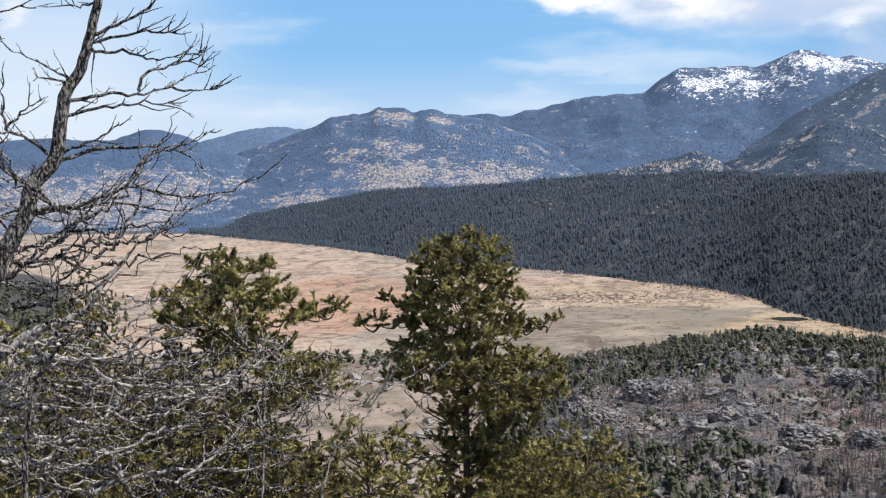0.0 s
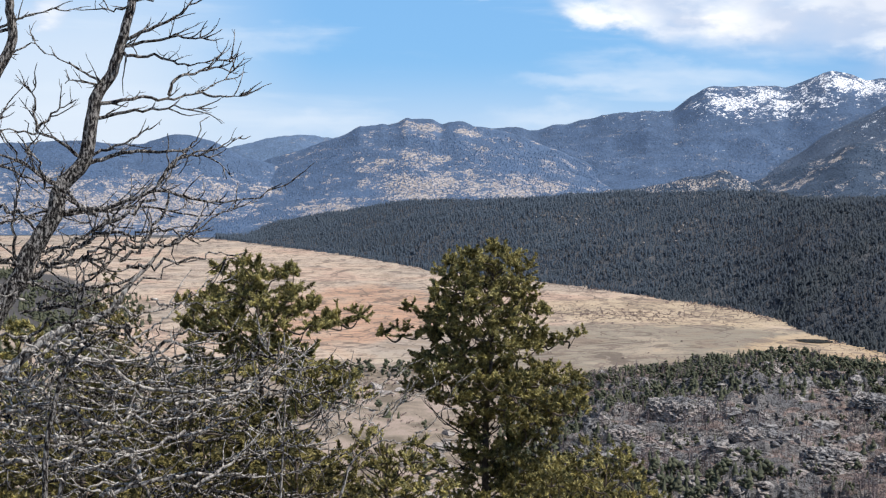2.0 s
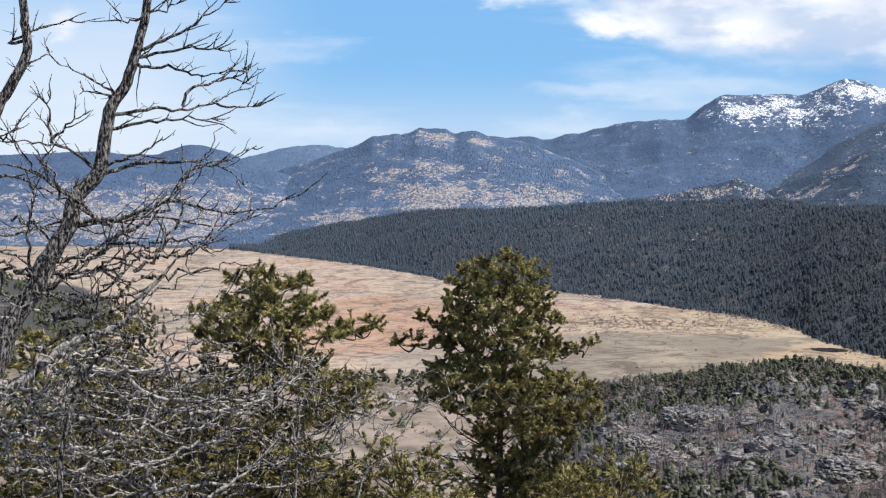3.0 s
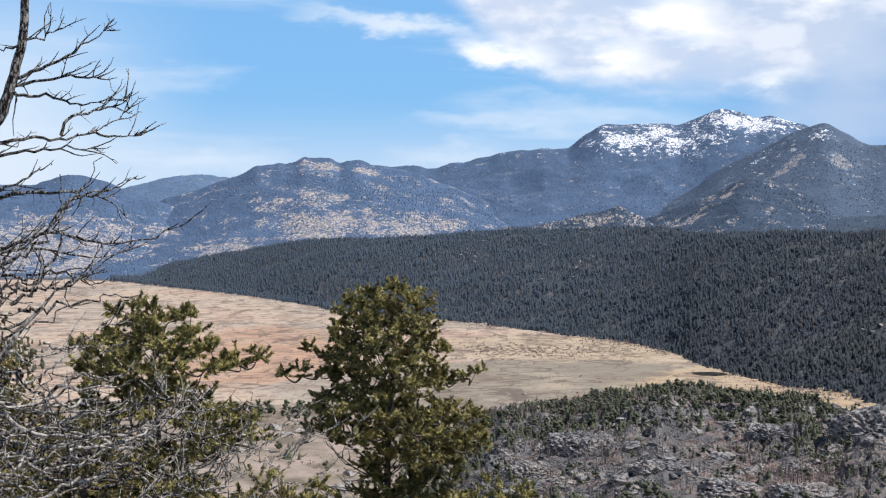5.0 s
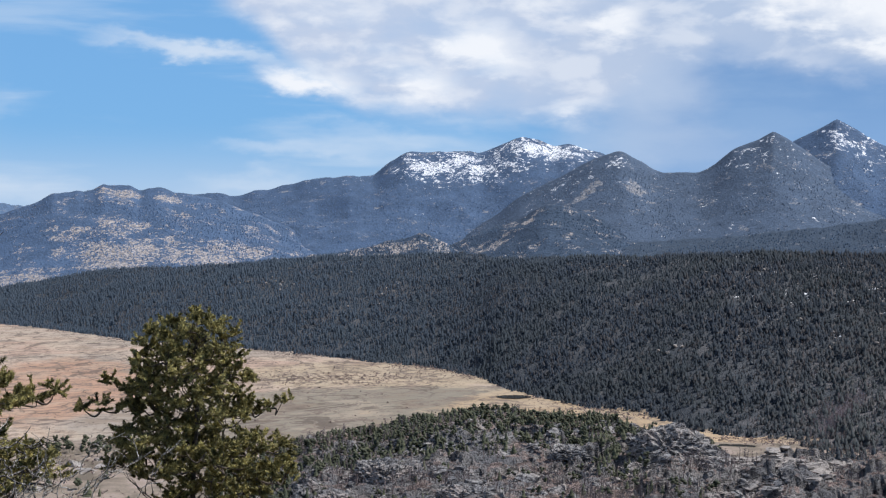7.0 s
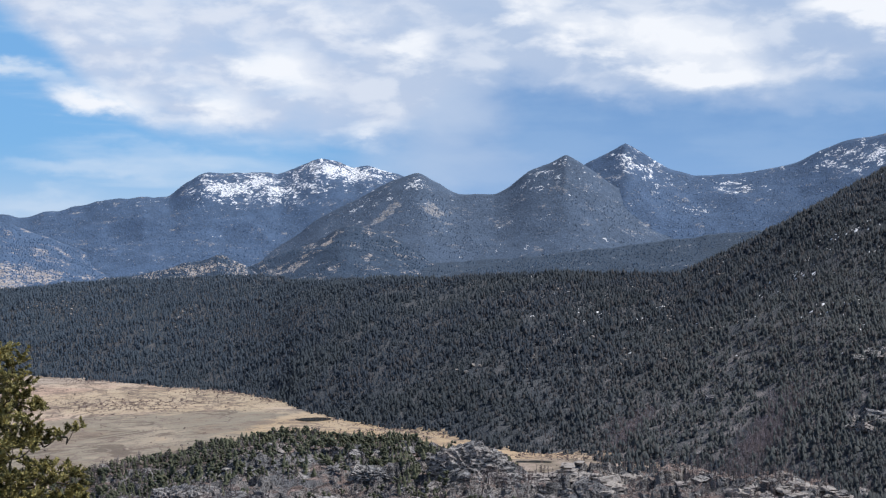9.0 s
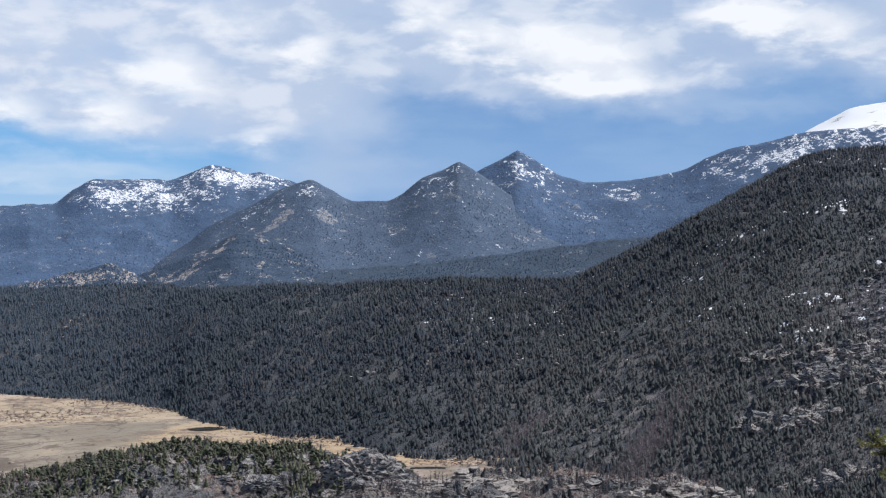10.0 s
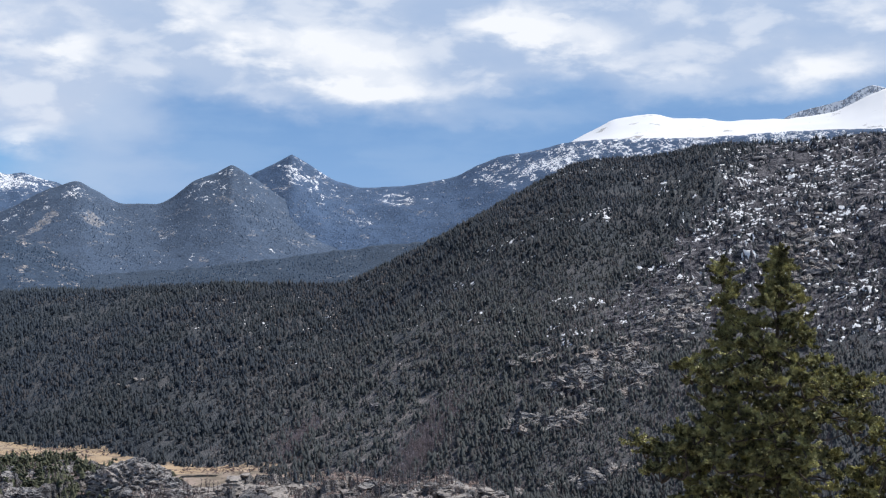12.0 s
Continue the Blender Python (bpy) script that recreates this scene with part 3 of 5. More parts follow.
def conifer(rng, tiers=3, sides=5):
    """A small far conifer: ragged skirts of boughs one above the other, unit height. Vertices and triangles."""
    verts, tris = [], []
    for k in range(tiers):
        z0, z1 = 0.06 + 0.78 * k / tiers, 0.06 + 0.94 * (k + 1.55) / (tiers + 0.55)
        rad = 0.27 * (1 - 0.78 * k / tiers)
        base = len(verts)
        turn = rng.rand() * 6.28
        for j in range(sides):
            a = turn + 6.283 * (j + 0.5 * rng.rand()) / sides
            q = rad * (0.55 + 0.8 * rng.rand())
            verts.append((q * math.cos(a), q * math.sin(a), z0 - 0.05 * rng.rand()))
        verts.append((0.02 * rng.randn(), 0.02 * rng.randn(), min(z1, 1.0)))
        tris += [(base + j, base + (j + 1) % sides, base + sides) for j in range(sides)]
    return np.array(verts), np.array(tris)


def scatter(shapes, at, size, spin, rng, squash=None, lean=0.03):
    """Many copies of a few shapes joined into arrays: vertices, triangles."""
    vs, fs, n0 = [], [], 0
    pick = rng.randint(0, len(shapes), len(at))
    for k, (sv, sf) in enumerate(shapes):
        i = np.where(pick == k)[0]
        if not len(i):
            continue
        c, s = np.cos(spin[i])[:, None], np.sin(spin[i])[:, None]
        x, y, z = sv[:, 0][None], sv[:, 1][None], sv[:, 2][None]
        w = np.ones((len(i), 1)) if squash is None else squash[i][:, None]
        lx, ly = lean * rng.randn(len(i), 1), lean * rng.randn(len(i), 1)
        P = np.stack([(c * x - s * y) * w + lx * z, (s * x + c * y) * w + ly * z, z + 0 * c], -1) * size[i][:, None, None] + at[i][:, None, :]
        F = sf[None] + (n0 + np.arange(len(i)) * len(sv))[:, None, None]
        vs.append(P.reshape(-1, 3)), fs.append(F.reshape(-1, 3))
        n0 += len(i) * len(sv)
    return np.concatenate(vs), np.concatenate(fs)


def stuff(name, arrays, mat, label, category, smooth=False):
    me = mesh_of(name, arrays[0], arrays[1], (mat,), smooth)
    return tagged(new(name, me), label, category, kind="stuff")


def mountain(crest, far, near, foot_z, look_, label, relief=90.0, grain=300.0, jag=0.10, seed=0.0, cols=250, rows=56, lean=1.0, name="mountain", trees=0, tint=None, bare_z=None):
    """A mountain side that rises from its foot at distance near to a crest line (heading, height angle) at distance far, with spurs and gullies."""
    lo, hi = crest[0][0] - 0.5, crest[-1][0] + 0.5
    az = np.linspace(lo, hi, cols)
    v = np.concatenate([np.linspace(0, 1, rows), 1 + np.linspace(0.06, 0.5, 7)])
    A, V = np.meshgrid(az, v)
    edge_ = line(crest)(az)
    k = np.exp(-(np.arange(-200, 201) * (az[1] - az[0]) / 2.0) ** 2)
    calm = np.convolve(np.pad(edge_, 200, mode="edge"), k / k.sum(), "valid")
    firm = np.minimum(V, 1.0) ** 1.5
    el = calm[None] * (1 - firm) + edge_[None] * firm + jag * np.minimum(V, 1.0) ** 9 * (fbm(A / 0.55 + seed, A * 0 + seed, 5) * 1.6)
    top = 180 + far * np.tan(np.radians(el)) - foot_z
    Rr = near + (far - near) * np.minimum(V, 1.0) + 500 * np.maximum(V - 1, 0)
    X, Y = Rr * np.sin(np.radians(A)), Rr * np.cos(np.radians(A))
    up = np.clip(V, 0, 1)
    shape = 0.85 * up + 0.15 * up ** (1.8 * lean)
    spur = ridged((X + 0.3 * Y) / (1.9 * grain) + seed, (Y - 0.2 * X) / (1.7 * grain) + seed, 4, 0.42) - 0.62
    Z = foot_z + top * shape + relief * spur * np.sin(np.pi * np.minimum(up * 0.93, 1)) ** 0.8
    Z += relief * 0.16 * fbm(X / 90 + seed, Y / 90, 3) * up * (1 - up) * 4
    Z = np.where(V > 1, foot_z + top * (1 - 1.6 * (V - 1)), Z)
    verts = np.stack([X, Y, Z], -1).reshape(-1, 3)
    me = mesh_of(name, verts, grid_faces(len(v), cols)[:, ::-1], (material(name, look_),))
    if trees:
        rng = np.random.RandomState(int(seed * 10))
        p, q = rng.uniform(1, 0.955 * rows, trees), rng.uniform(1, cols - 2, trees)
        i, j = p.astype(int), q.astype(int)
        fp, fq = (p - i)[:, None], (q - j)[:, None]
        grid = np.stack([X, Y, Z], -1)
        at = (grid[i, j] * (1 - fq) + grid[i, j + 1] * fq) * (1 - fp) + (grid[i + 1, j] * (1 - fq) + grid[i + 1, j + 1] * fq) * fp
        stand = step(fbm(at[:, 0] / 110 + seed, at[:, 1] / 110, 3), -0.22, 0.05)
        if bare_z:
            stand = stand * (1 - 0.9 * step(at[:, 2], *bare_z))
        at = at[rng.rand(trees) < 0.15 + 0.85 * stand]
        at[:, 2] -= 0.5
        arr = scatter([conifer(rng, 1, 4) for _ in range(12)], at, rng.uniform(4.0, 7.5, len(at)), rng.rand(len(at)) * 6.28, rng, rng.uniform(0.9, 1.4, len(at)))
        # the slope's hazy tint, lightened further to imitate the air in front
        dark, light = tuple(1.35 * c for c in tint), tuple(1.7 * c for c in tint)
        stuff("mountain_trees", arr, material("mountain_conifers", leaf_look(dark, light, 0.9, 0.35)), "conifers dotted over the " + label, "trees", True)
    return tagged(new(name, me), label, "mountain", kind="structure")


# wood colours with the distance's blue air haze put in
HAZE_BLUE_WOOD, HAZE_SLATE_WOOD, HAZE_DARK_WOOD = (0.082, 0.132, 0.225), (0.085, 0.122, 0.185), (0.056, 0.086, 0.135)
TAN, GREY = (0.52, 0.468, 0.44), (0.36, 0.36, 0.38)
NO_SNOW = None
# farthest ridge: an even bluer colour, to imitate more haze
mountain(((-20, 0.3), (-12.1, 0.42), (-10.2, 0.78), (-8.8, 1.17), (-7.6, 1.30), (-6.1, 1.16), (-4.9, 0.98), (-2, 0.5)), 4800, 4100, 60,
         mountain_look((0.115, 0.18, 0.29), (0.25, 0.28, 0.34), 0.56, NO_SNOW), "far wooded ridge on the skyline, coloured blue for haze", 50, seed=1.2, rows=50)
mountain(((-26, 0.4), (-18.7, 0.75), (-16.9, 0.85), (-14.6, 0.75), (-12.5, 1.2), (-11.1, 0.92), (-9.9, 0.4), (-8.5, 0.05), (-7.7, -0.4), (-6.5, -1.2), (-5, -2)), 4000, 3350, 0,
         mountain_look(HAZE_BLUE_WOOD, TAN, 0.505, NO_SNOW, band=(70, 90), spots=((-8.0, -0.3, 3980, 10, 60, 0.15), (-15, -2.0, 3530, 100, 500, 0.06))), "wooded foothill with pale rock at the meadow's end", 60, seed=2.7, rows=70, trees=7000, tint=HAZE_BLUE_WOOD)
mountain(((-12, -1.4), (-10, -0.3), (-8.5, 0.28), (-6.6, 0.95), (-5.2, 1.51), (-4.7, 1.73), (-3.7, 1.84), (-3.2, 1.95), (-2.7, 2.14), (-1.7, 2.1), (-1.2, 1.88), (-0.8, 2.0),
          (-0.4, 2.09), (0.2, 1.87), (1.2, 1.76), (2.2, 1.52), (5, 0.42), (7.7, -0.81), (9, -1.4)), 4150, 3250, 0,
         mountain_look(HAZE_BLUE_WOOD, TAN, 0.545, NO_SNOW, spots=((-1.8, -0.95, 3600, 40, 170, 0.12), (-3.6, -0.5, 3660, 30, 130, 0.07), (1.6, -0.75, 3640, 30, 140, 0.10), (3.7, -0.3, 3720, 20, 110, 0.10), (-6.2, -1.6, 3500, 40, 150, 0.12), (-2.6, 0.35, 3820, 20, 130, 0.075), (-4.4, 0.4, 3820, 15, 80, 0.07), (-1.7, 1.8, 4090, 12, 60, 0.13), (-2.6, 1.9, 4110, 12, 50, 0.10), (-0.1, 1.74, 4080, 12, 60, 0.13), (-0.2, -0.2, 3740, 30, 170, 0.05), (3.5, 0.0, 3910, 20, 110, 0.05))), "wooded mountain with two bare rock domes on top", 45, seed=3.9, jag=0.12, trees=12000, tint=HAZE_BLUE_WOOD)
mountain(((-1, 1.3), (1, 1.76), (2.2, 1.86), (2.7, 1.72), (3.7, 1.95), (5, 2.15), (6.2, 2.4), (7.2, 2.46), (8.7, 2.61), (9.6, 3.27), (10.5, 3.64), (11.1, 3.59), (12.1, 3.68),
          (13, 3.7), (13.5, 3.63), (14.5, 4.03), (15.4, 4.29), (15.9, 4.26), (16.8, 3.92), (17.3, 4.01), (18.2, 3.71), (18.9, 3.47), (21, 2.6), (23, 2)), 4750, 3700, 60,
         mountain_look(HAZE_BLUE_WOOD, GREY, 0.56, (240, 560, -0.01), 0.540, drifts=((10.7, 2.95, 4620, 30, 150, 0.10), (12.4, 2.9, 4600, 50, 190, 0.14), (14.5, 2.75, 4560, 30, 150, 0.10), (15.5, 3.85, 4700, 20, 110, 0.13), (16.5, 3.5, 4680, 20, 110, 0.14), (17.4, 3.65, 4700, 20, 140, 0.09), (13.2, 3.5, 4700, 20, 120, 0.06))), "high mountain with patchy snow on its summit", 85, seed=5.1, jag=0.10, trees=8500, tint=HAZE_BLUE_WOOD, bare_z=(260, 400))
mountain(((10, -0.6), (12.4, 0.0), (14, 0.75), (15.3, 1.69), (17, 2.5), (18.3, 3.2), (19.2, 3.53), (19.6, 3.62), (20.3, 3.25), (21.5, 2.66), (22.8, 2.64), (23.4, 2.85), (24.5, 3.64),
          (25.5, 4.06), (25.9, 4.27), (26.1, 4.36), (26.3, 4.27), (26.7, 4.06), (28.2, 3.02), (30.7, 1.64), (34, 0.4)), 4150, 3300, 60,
         mountain_look(HAZE_SLATE_WOOD, GREY, 0.56, (240, 900, -0.02), 0.525, drifts=((17.3, 2.4, 4060, 30, 170, 0.10), (19.45, 3.1, 4090, 10, 75, 0.15), (19.7, 2.3, 3990, 10, 80, 0.08), (25.2, 3.1, 4060, 20, 110, 0.10), (26.0, 3.7, 4100, 20, 100, 0.06), (27.0, 2.9, 4020, 20, 120, 0.06)),
                       spots=((18.6, 2.12, 3970, 8, 32, 0.30), (18.2, 1.85, 3935, 8, 32, 0.34), (17.9, 1.55, 3900, 8, 30, 0.34), (20.2, 1.85, 3930, 10, 70, 0.13), (16.3, 1.9, 3990, 8, 40, 0.20), (14.9, 1.25, 3960, 8, 40, 0.20), (13.7, 0.6, 3900, 8, 36, 0.20))), "two dark wooded peaks with a saddle between them", 36, seed=6.6, jag=0.06, trees=8500, tint=HAZE_SLATE_WOOD, bare_z=(300, 440))
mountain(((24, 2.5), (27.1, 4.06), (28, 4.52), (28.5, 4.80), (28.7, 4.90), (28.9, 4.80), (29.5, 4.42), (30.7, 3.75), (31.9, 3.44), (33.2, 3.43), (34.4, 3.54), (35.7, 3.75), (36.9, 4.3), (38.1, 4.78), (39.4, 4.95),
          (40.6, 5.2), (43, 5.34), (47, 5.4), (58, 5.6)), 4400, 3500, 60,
         mountain_look(HAZE_BLUE_WOOD, GREY, 0.57, (240, 1000, -0.01), 0.535, drifts=((29.3, 4.1, 4350, 40, 180, 0.08), (29.8, 3.3, 4270, 30, 180, 0.07), (31.8, 1.8, 4110, 20, 100, 0.10), (33.4, 2.8, 4290, 30, 160, 0.12), (38.0, 3.9, 4290, 40, 170, 0.125), (40.2, 4.3, 4300, 30, 150, 0.16), (44.0, 5.1, 4380, 60, 380, 0.14), (50.0, 5.1, 4370, 60, 380, 0.14))), "snow-dusted peak and long wooded shoulder", 60, seed=8.3, jag=0.06, trees=8000, tint=HAZE_BLUE_WOOD, bare_z=(330, 500))
mountain(((40.4, 4.9), (40.9, 5.25), (41.8, 5.73), (43, 6.26), (44.5, 6.41), (45.4, 6.23), (46.6, 6.19), (47.8, 6.03), (48.9, 6.06), (50.1, 6.05), (51, 6.12), (52, 6.25), (52.8, 6.55), (53.5, 6.9), (54.2, 7.15), (58, 7.6)),
         4900, 4420, 560, snowfield_look, "treeless high plateau under deep snow", 14, seed=9.9, jag=0.04, rows=40)
mountain(((49, 5.6), (49.9, 6.0), (50.5, 6.3), (51.3, 6.5), (52.4, 6.75), (53, 7.1), (53.6, 7.3), (54.4, 7.1), (58, 6.8)), 4960, 4910, 600,
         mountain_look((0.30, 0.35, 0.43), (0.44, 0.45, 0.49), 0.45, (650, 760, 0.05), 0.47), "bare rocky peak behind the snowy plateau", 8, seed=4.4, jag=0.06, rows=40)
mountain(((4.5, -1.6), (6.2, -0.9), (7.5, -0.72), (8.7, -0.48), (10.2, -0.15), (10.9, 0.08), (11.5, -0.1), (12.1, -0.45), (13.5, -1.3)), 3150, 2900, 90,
         mountain_look(HAZE_DARK_WOOD, TAN, 0.475, NO_SNOW), "low rocky knob with scattered pines behind the moraine", 16, 90, seed=11.0, cols=200, rows=40, trees=2600, tint=HAZE_DARK_WOOD)
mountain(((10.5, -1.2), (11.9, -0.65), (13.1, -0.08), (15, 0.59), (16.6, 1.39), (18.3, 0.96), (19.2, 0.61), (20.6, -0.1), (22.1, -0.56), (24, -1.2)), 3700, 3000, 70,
         mountain_look(HAZE_DARK_WOOD, TAN, 0.55, NO_SNOW, spots=((15.6, 0.6, 3630, 5, 26, 0.35), (13.6, -0.5, 3500, 20, 80, 0.10), (14.8, -0.1, 3520, 20, 70, 0.07), (18.5, 0.1, 3500, 10, 70, 0.10))), "dark wooded foothill below the twin peaks", 50, 200, seed=12.4, rows=60, trees=6500, tint=HAZE_DARK_WOOD)
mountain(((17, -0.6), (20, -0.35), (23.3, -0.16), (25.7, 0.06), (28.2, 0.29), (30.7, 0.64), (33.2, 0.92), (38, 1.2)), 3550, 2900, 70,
         mountain_look((0.056, 0.082, 0.122), GREY, 0.58, NO_SNOW), "low dark wooded rise beyond the moraine", 25, 240, seed=13.8, rows=50, trees=4500, tint=HAZE_DARK_WOOD)

# ------------------------------------------------------------------ woods, rock and snow on the slopes


def pine_ball(rng, clumps=6):
    """A far round-topped pine: a few ragged clumps on a stem, unit height."""
    verts, tris = [(-0.02, 0, 0), (0.02, 0, 0), (0, 0.02, 0.7)], [(0, 1, 2)]
    for k in range(clumps):
        c = np.array([0.13 * rng.randn(), 0.13 * rng.randn(), 0.35 + 0.5 * (k + rng.rand()) / clumps])
        q = 0.13 + 0.08 * rng.rand()
        o = np.array([(1, 0, 0), (0, 1, 0), (-1, 0, 0), (0, -1, 0), (0, 0, 1), (0, 0, -0.6)]) * q * (0.7 + 0.6 * rng.rand(6, 1)) + c
        b = len(verts)
        verts += [tuple(p) for p in o]
        tris += [(b + i, b + (i + 1) % 4, b + 4) for i in range(4)] + [(b + (i + 1) % 4, b + i, b + 5) for i in range(4)]
    return np.array(verts), np.array(tris)


def snag(rng, boughs=7):
    """A far bare grey trunk with short side boughs, unit height."""
    verts = [(0.04, 0, 0), (-0.02, 0.035, 0), (-0.02, -0.035, 0), (0.01 * rng.randn(), 0.01 * rng.randn(), 1)]
    tris = [(0, 1, 3), (1, 2, 3), (2, 0, 3)]
    for k in range(boughs):
        z, a, q = 0.3 + 0.6 * (k + rng.rand()) / boughs, rng.rand() * 6.28, 0.10 + 0.09 * rng.rand()
        b = len(verts)
        verts += [(0, 0, z), (0, 0, z + 0.06), (q * math.cos(a), q * math.sin(a), z + 0.10 * rng.rand())]
        tris.append((b, b + 1, b + 2))
    return np.array(verts), np.array(tris)


def rock_shape(rng, cuts=2):
    bm = bmesh.new()
    bmesh.ops.create_icosphere(bm, subdivisions=cuts, radius=1.0)
    off = Vector((rng.rand() * 50, rng.rand() * 50, rng.rand() * 50))
    for v in bm.verts:
        n = v.co.normalized()
        q = 1 + 0.55 * noise.noise(n * 1.3 + off) + 0.25 * noise.noise(n * 3.1 + off)
        v.co = Vector((n.x * q, n.y * q, max(n.z * q * 0.8, -0.5)))
    verts = np.array([v.co for v in bm.verts])
    tris = np.array([[v.index for v in f.verts] for f in bm.faces])
    bm.free()
    return verts, tris


def slab_shape(rng, cuts=2):
    """An angular block of layered rock, tilted."""
    bm = bmesh.new()
    bmesh.ops.create_cube(bm, size=2.0)
    bmesh.ops.subdivide_edges(bm, edges=bm.edges[:], cuts=cuts, use_grid_fill=True)
    bmesh.ops.triangulate(bm, faces=bm.faces[:])
    off = Vector((rng.rand() * 50, rng.rand() * 50, rng.rand() * 50))
    tilt = Euler((rng.uniform(-0.6, 0.6), rng.uniform(-0.4, 0.6), rng.rand() * 6.28)).to_matrix()
    for v in bm.verts:
        q = v.co * 0.72 + v.co.normalized() * 0.3
        q += 0.45 * Vector((noise.noise(q * 0.9 + off), noise.noise(q * 0.9 - off), noise.noise(q * 1.1 + off * 2)))
        v.co = tilt @ Vector((q.x * 1.15, q.y, q.z * 0.75))
    verts = np.array([v.co for v in bm.verts])
    tris = np.array([[v.index for v in f.verts] for f in bm.faces])
    bm.free()
    return verts, tris


def on_ground(az, r, sink=0.0):
    z = ground_z(az, r) - sink
    return np.stack([r * np.sin(np.radians(az)), r * np.cos(np.radians(az)), z], -1)


def woods():
    rng = np.random.RandomState(11)
    n = 145000
    az = rng.uniform(-11, 57, n)
    u = rng.uniform(-0.18, 1.05, n)
    rb, run = shore(az), crest_run(az)
    r = rb + u * run
    keep = rng.rand(n) < run * r / (800.0 * 1900.0) * (0.80 + 1.05 * step(az, 33, 42))
    x, y = r * np.sin(np.radians(az)), r * np.cos(np.radians(az))
    bare, brush = rocky_part(az, r)
    glade = step(fbm(x / 95, y / 95, 4), 0.12, 0.26)
    keep &= rng.rand(n) > np.maximum.reduce([bare * 0.94 - 0.3 * brush, np.clip(brush * 1.2, 0, 0.8), glade * 0.3])
    keep &= r > tree_line(az, x, y)
    az, r, u = az[keep], r[keep], u[keep]
    x, y = r * np.sin(np.radians(az)), r * np.cos(np.radians(az))
    size = (3.2 + 6.6 * rng.rand(len(az)) ** 1.5) * (1 - 0.22 * step(az, 33, 44)) * (1.05 + 0.9 * fbm(x / 35, y / 35, 3))
    shapes = [conifer(rng, 2, 5) for _ in range(20)]
    arr = scatter(shapes, on_ground(az, r, 0.4), size, rng.rand(len(az)) * 6.28, rng, rng.uniform(0.85, 1.4, len(az)))
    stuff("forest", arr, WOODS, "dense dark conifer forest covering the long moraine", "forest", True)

    # bare grey stems among the lower trees
    m = 22000
    az, u = rng.uniform(24, 56, m), rng.uniform(0.02, 0.75, m)
    r = shore(az) + u * crest_run(az)
    bare, brush = rocky_part(az, r)
    k = rng.rand(m) < 0.10 + brush * 2.2 + 0.45 * step(az, 35, 42) * step(0.5 - u, 0, 0.25)
    az, r = az[k], r[k]
    arr = scatter([snag(rng) for _ in range(10)], on_ground(az, r, 0.3), rng.uniform(4, 8, len(az)), rng.rand(len(az)) * 6.28, rng, rng.uniform(1.0, 2.0, len(az)))
    stuff("bare_aspens", arr, GREY_WOODS, "bare grey leafless trees on the lower slope", "trees")

    # two stands of pinkish bare brush low on the hill
    az = np.concatenate([rng.normal(34.5, 0.95, 1300), rng.normal(28.7, 0.55, 600)])
    r = np.concatenate([1112 + 30 * (az[:1300] - 34.1) + 20 * rng.randn(1300), 1195 + 30 * (az[1300:] - 28.7) + 16 * rng.randn(600)])
    arr = scatter([snag(rng, 9) for _ in range(10)], on_ground(az, r, 0.2), rng.uniform(3, 6.5, len(az)), rng.rand(len(az)) * 6.28, rng, rng.uniform(1.2, 2.4, len(az)))
    stuff("bare_brush", arr, BRUSH, "pinkish-grey bare brush on the lower hillside", "brush")

    # the shore: low brown willow brush along the edge of the meadow
    m = 6500
    az = rng.uniform(-11, 29, m)
    x, y = shore(az) * np.sin(np.radians(az)), shore(az) * np.cos(np.radians(az))
    r = tree_line(az, x, y) - np.abs(rng.randn(m)) * 42 + 14
    x, y = r * np.sin(np.radians(az)), r * np.cos(np.radians(az))
    k = rng.rand(m) < 0.05 + step(fbm(x / 55, y / 55, 3), -0.02, 0.12)
    az, r = az[k], r[k]
    m = len(az)
    arr = scatter([pine_ball(rng, 3) for _ in range(8)], on_ground(az, r, 0.8), 0.8 + 2.6 * rng.rand(m) ** 2, rng.rand(m) * 6.28, rng, rng.uniform(1.2, 2.4, m))
    stuff("willow_brush", arr, WILLOW, "low reddish-brown leafless willow brush in the meadow", "brush")
    # brush and small trees that close the gap between the knoll's end and the hill
    m = 5200
    az = rng.uniform(25.5, 41, m)
    r = rng.uniform(0, 1, m) * (shore(az) + 30 - knoll_run(az) - 20) + knoll_run(az) + 20
    x, y = r * np.sin(np.radians(az)), r * np.cos(np.radians(az))
    k = rng.rand(m) < step(az + 5 * fbm(x / 50, y / 50, 3), 26.5, 28.5)
    az, r = az[k], r[k]
    half = rng.rand(len(az)) < 0.42
    arr = scatter([conifer(rng, 3, 5) for _ in range(8)], on_ground(az[half], r[half], 0.4), rng.uniform(3, 9, half.sum()), rng.rand(half.sum()) * 6.28, rng)
    stuff("forest", arr, WOODS, "small dark conifers in the hollow behind the rocky knoll", "forest", True)
    arr = scatter([snag(rng, 9) for _ in range(8)], on_ground(az[~half], r[~half], 0.3), rng.uniform(4, 8, (~half).sum()), rng.rand((~half).sum()) * 6.28, rng, rng.uniform(0.9, 1.6, (~half).sum()))
    stuff("bare_aspens", arr, GREY_WOODS, "pinkish-grey leafless trees in the hollow behind the knoll", "trees")
    m = 900
    az = np.concatenate([rng.normal(6.5, 2.2, 2 * m // 3), rng.uniform(-10, 12, m - 2 * m // 3)])
    r = np.concatenate([rng.normal(1635, 38, 2 * m // 3), rng.uniform(1250, 2300, m - 2 * m // 3)])
    ok = r < shore(az) - 40
    az, r = az[ok], r[ok]
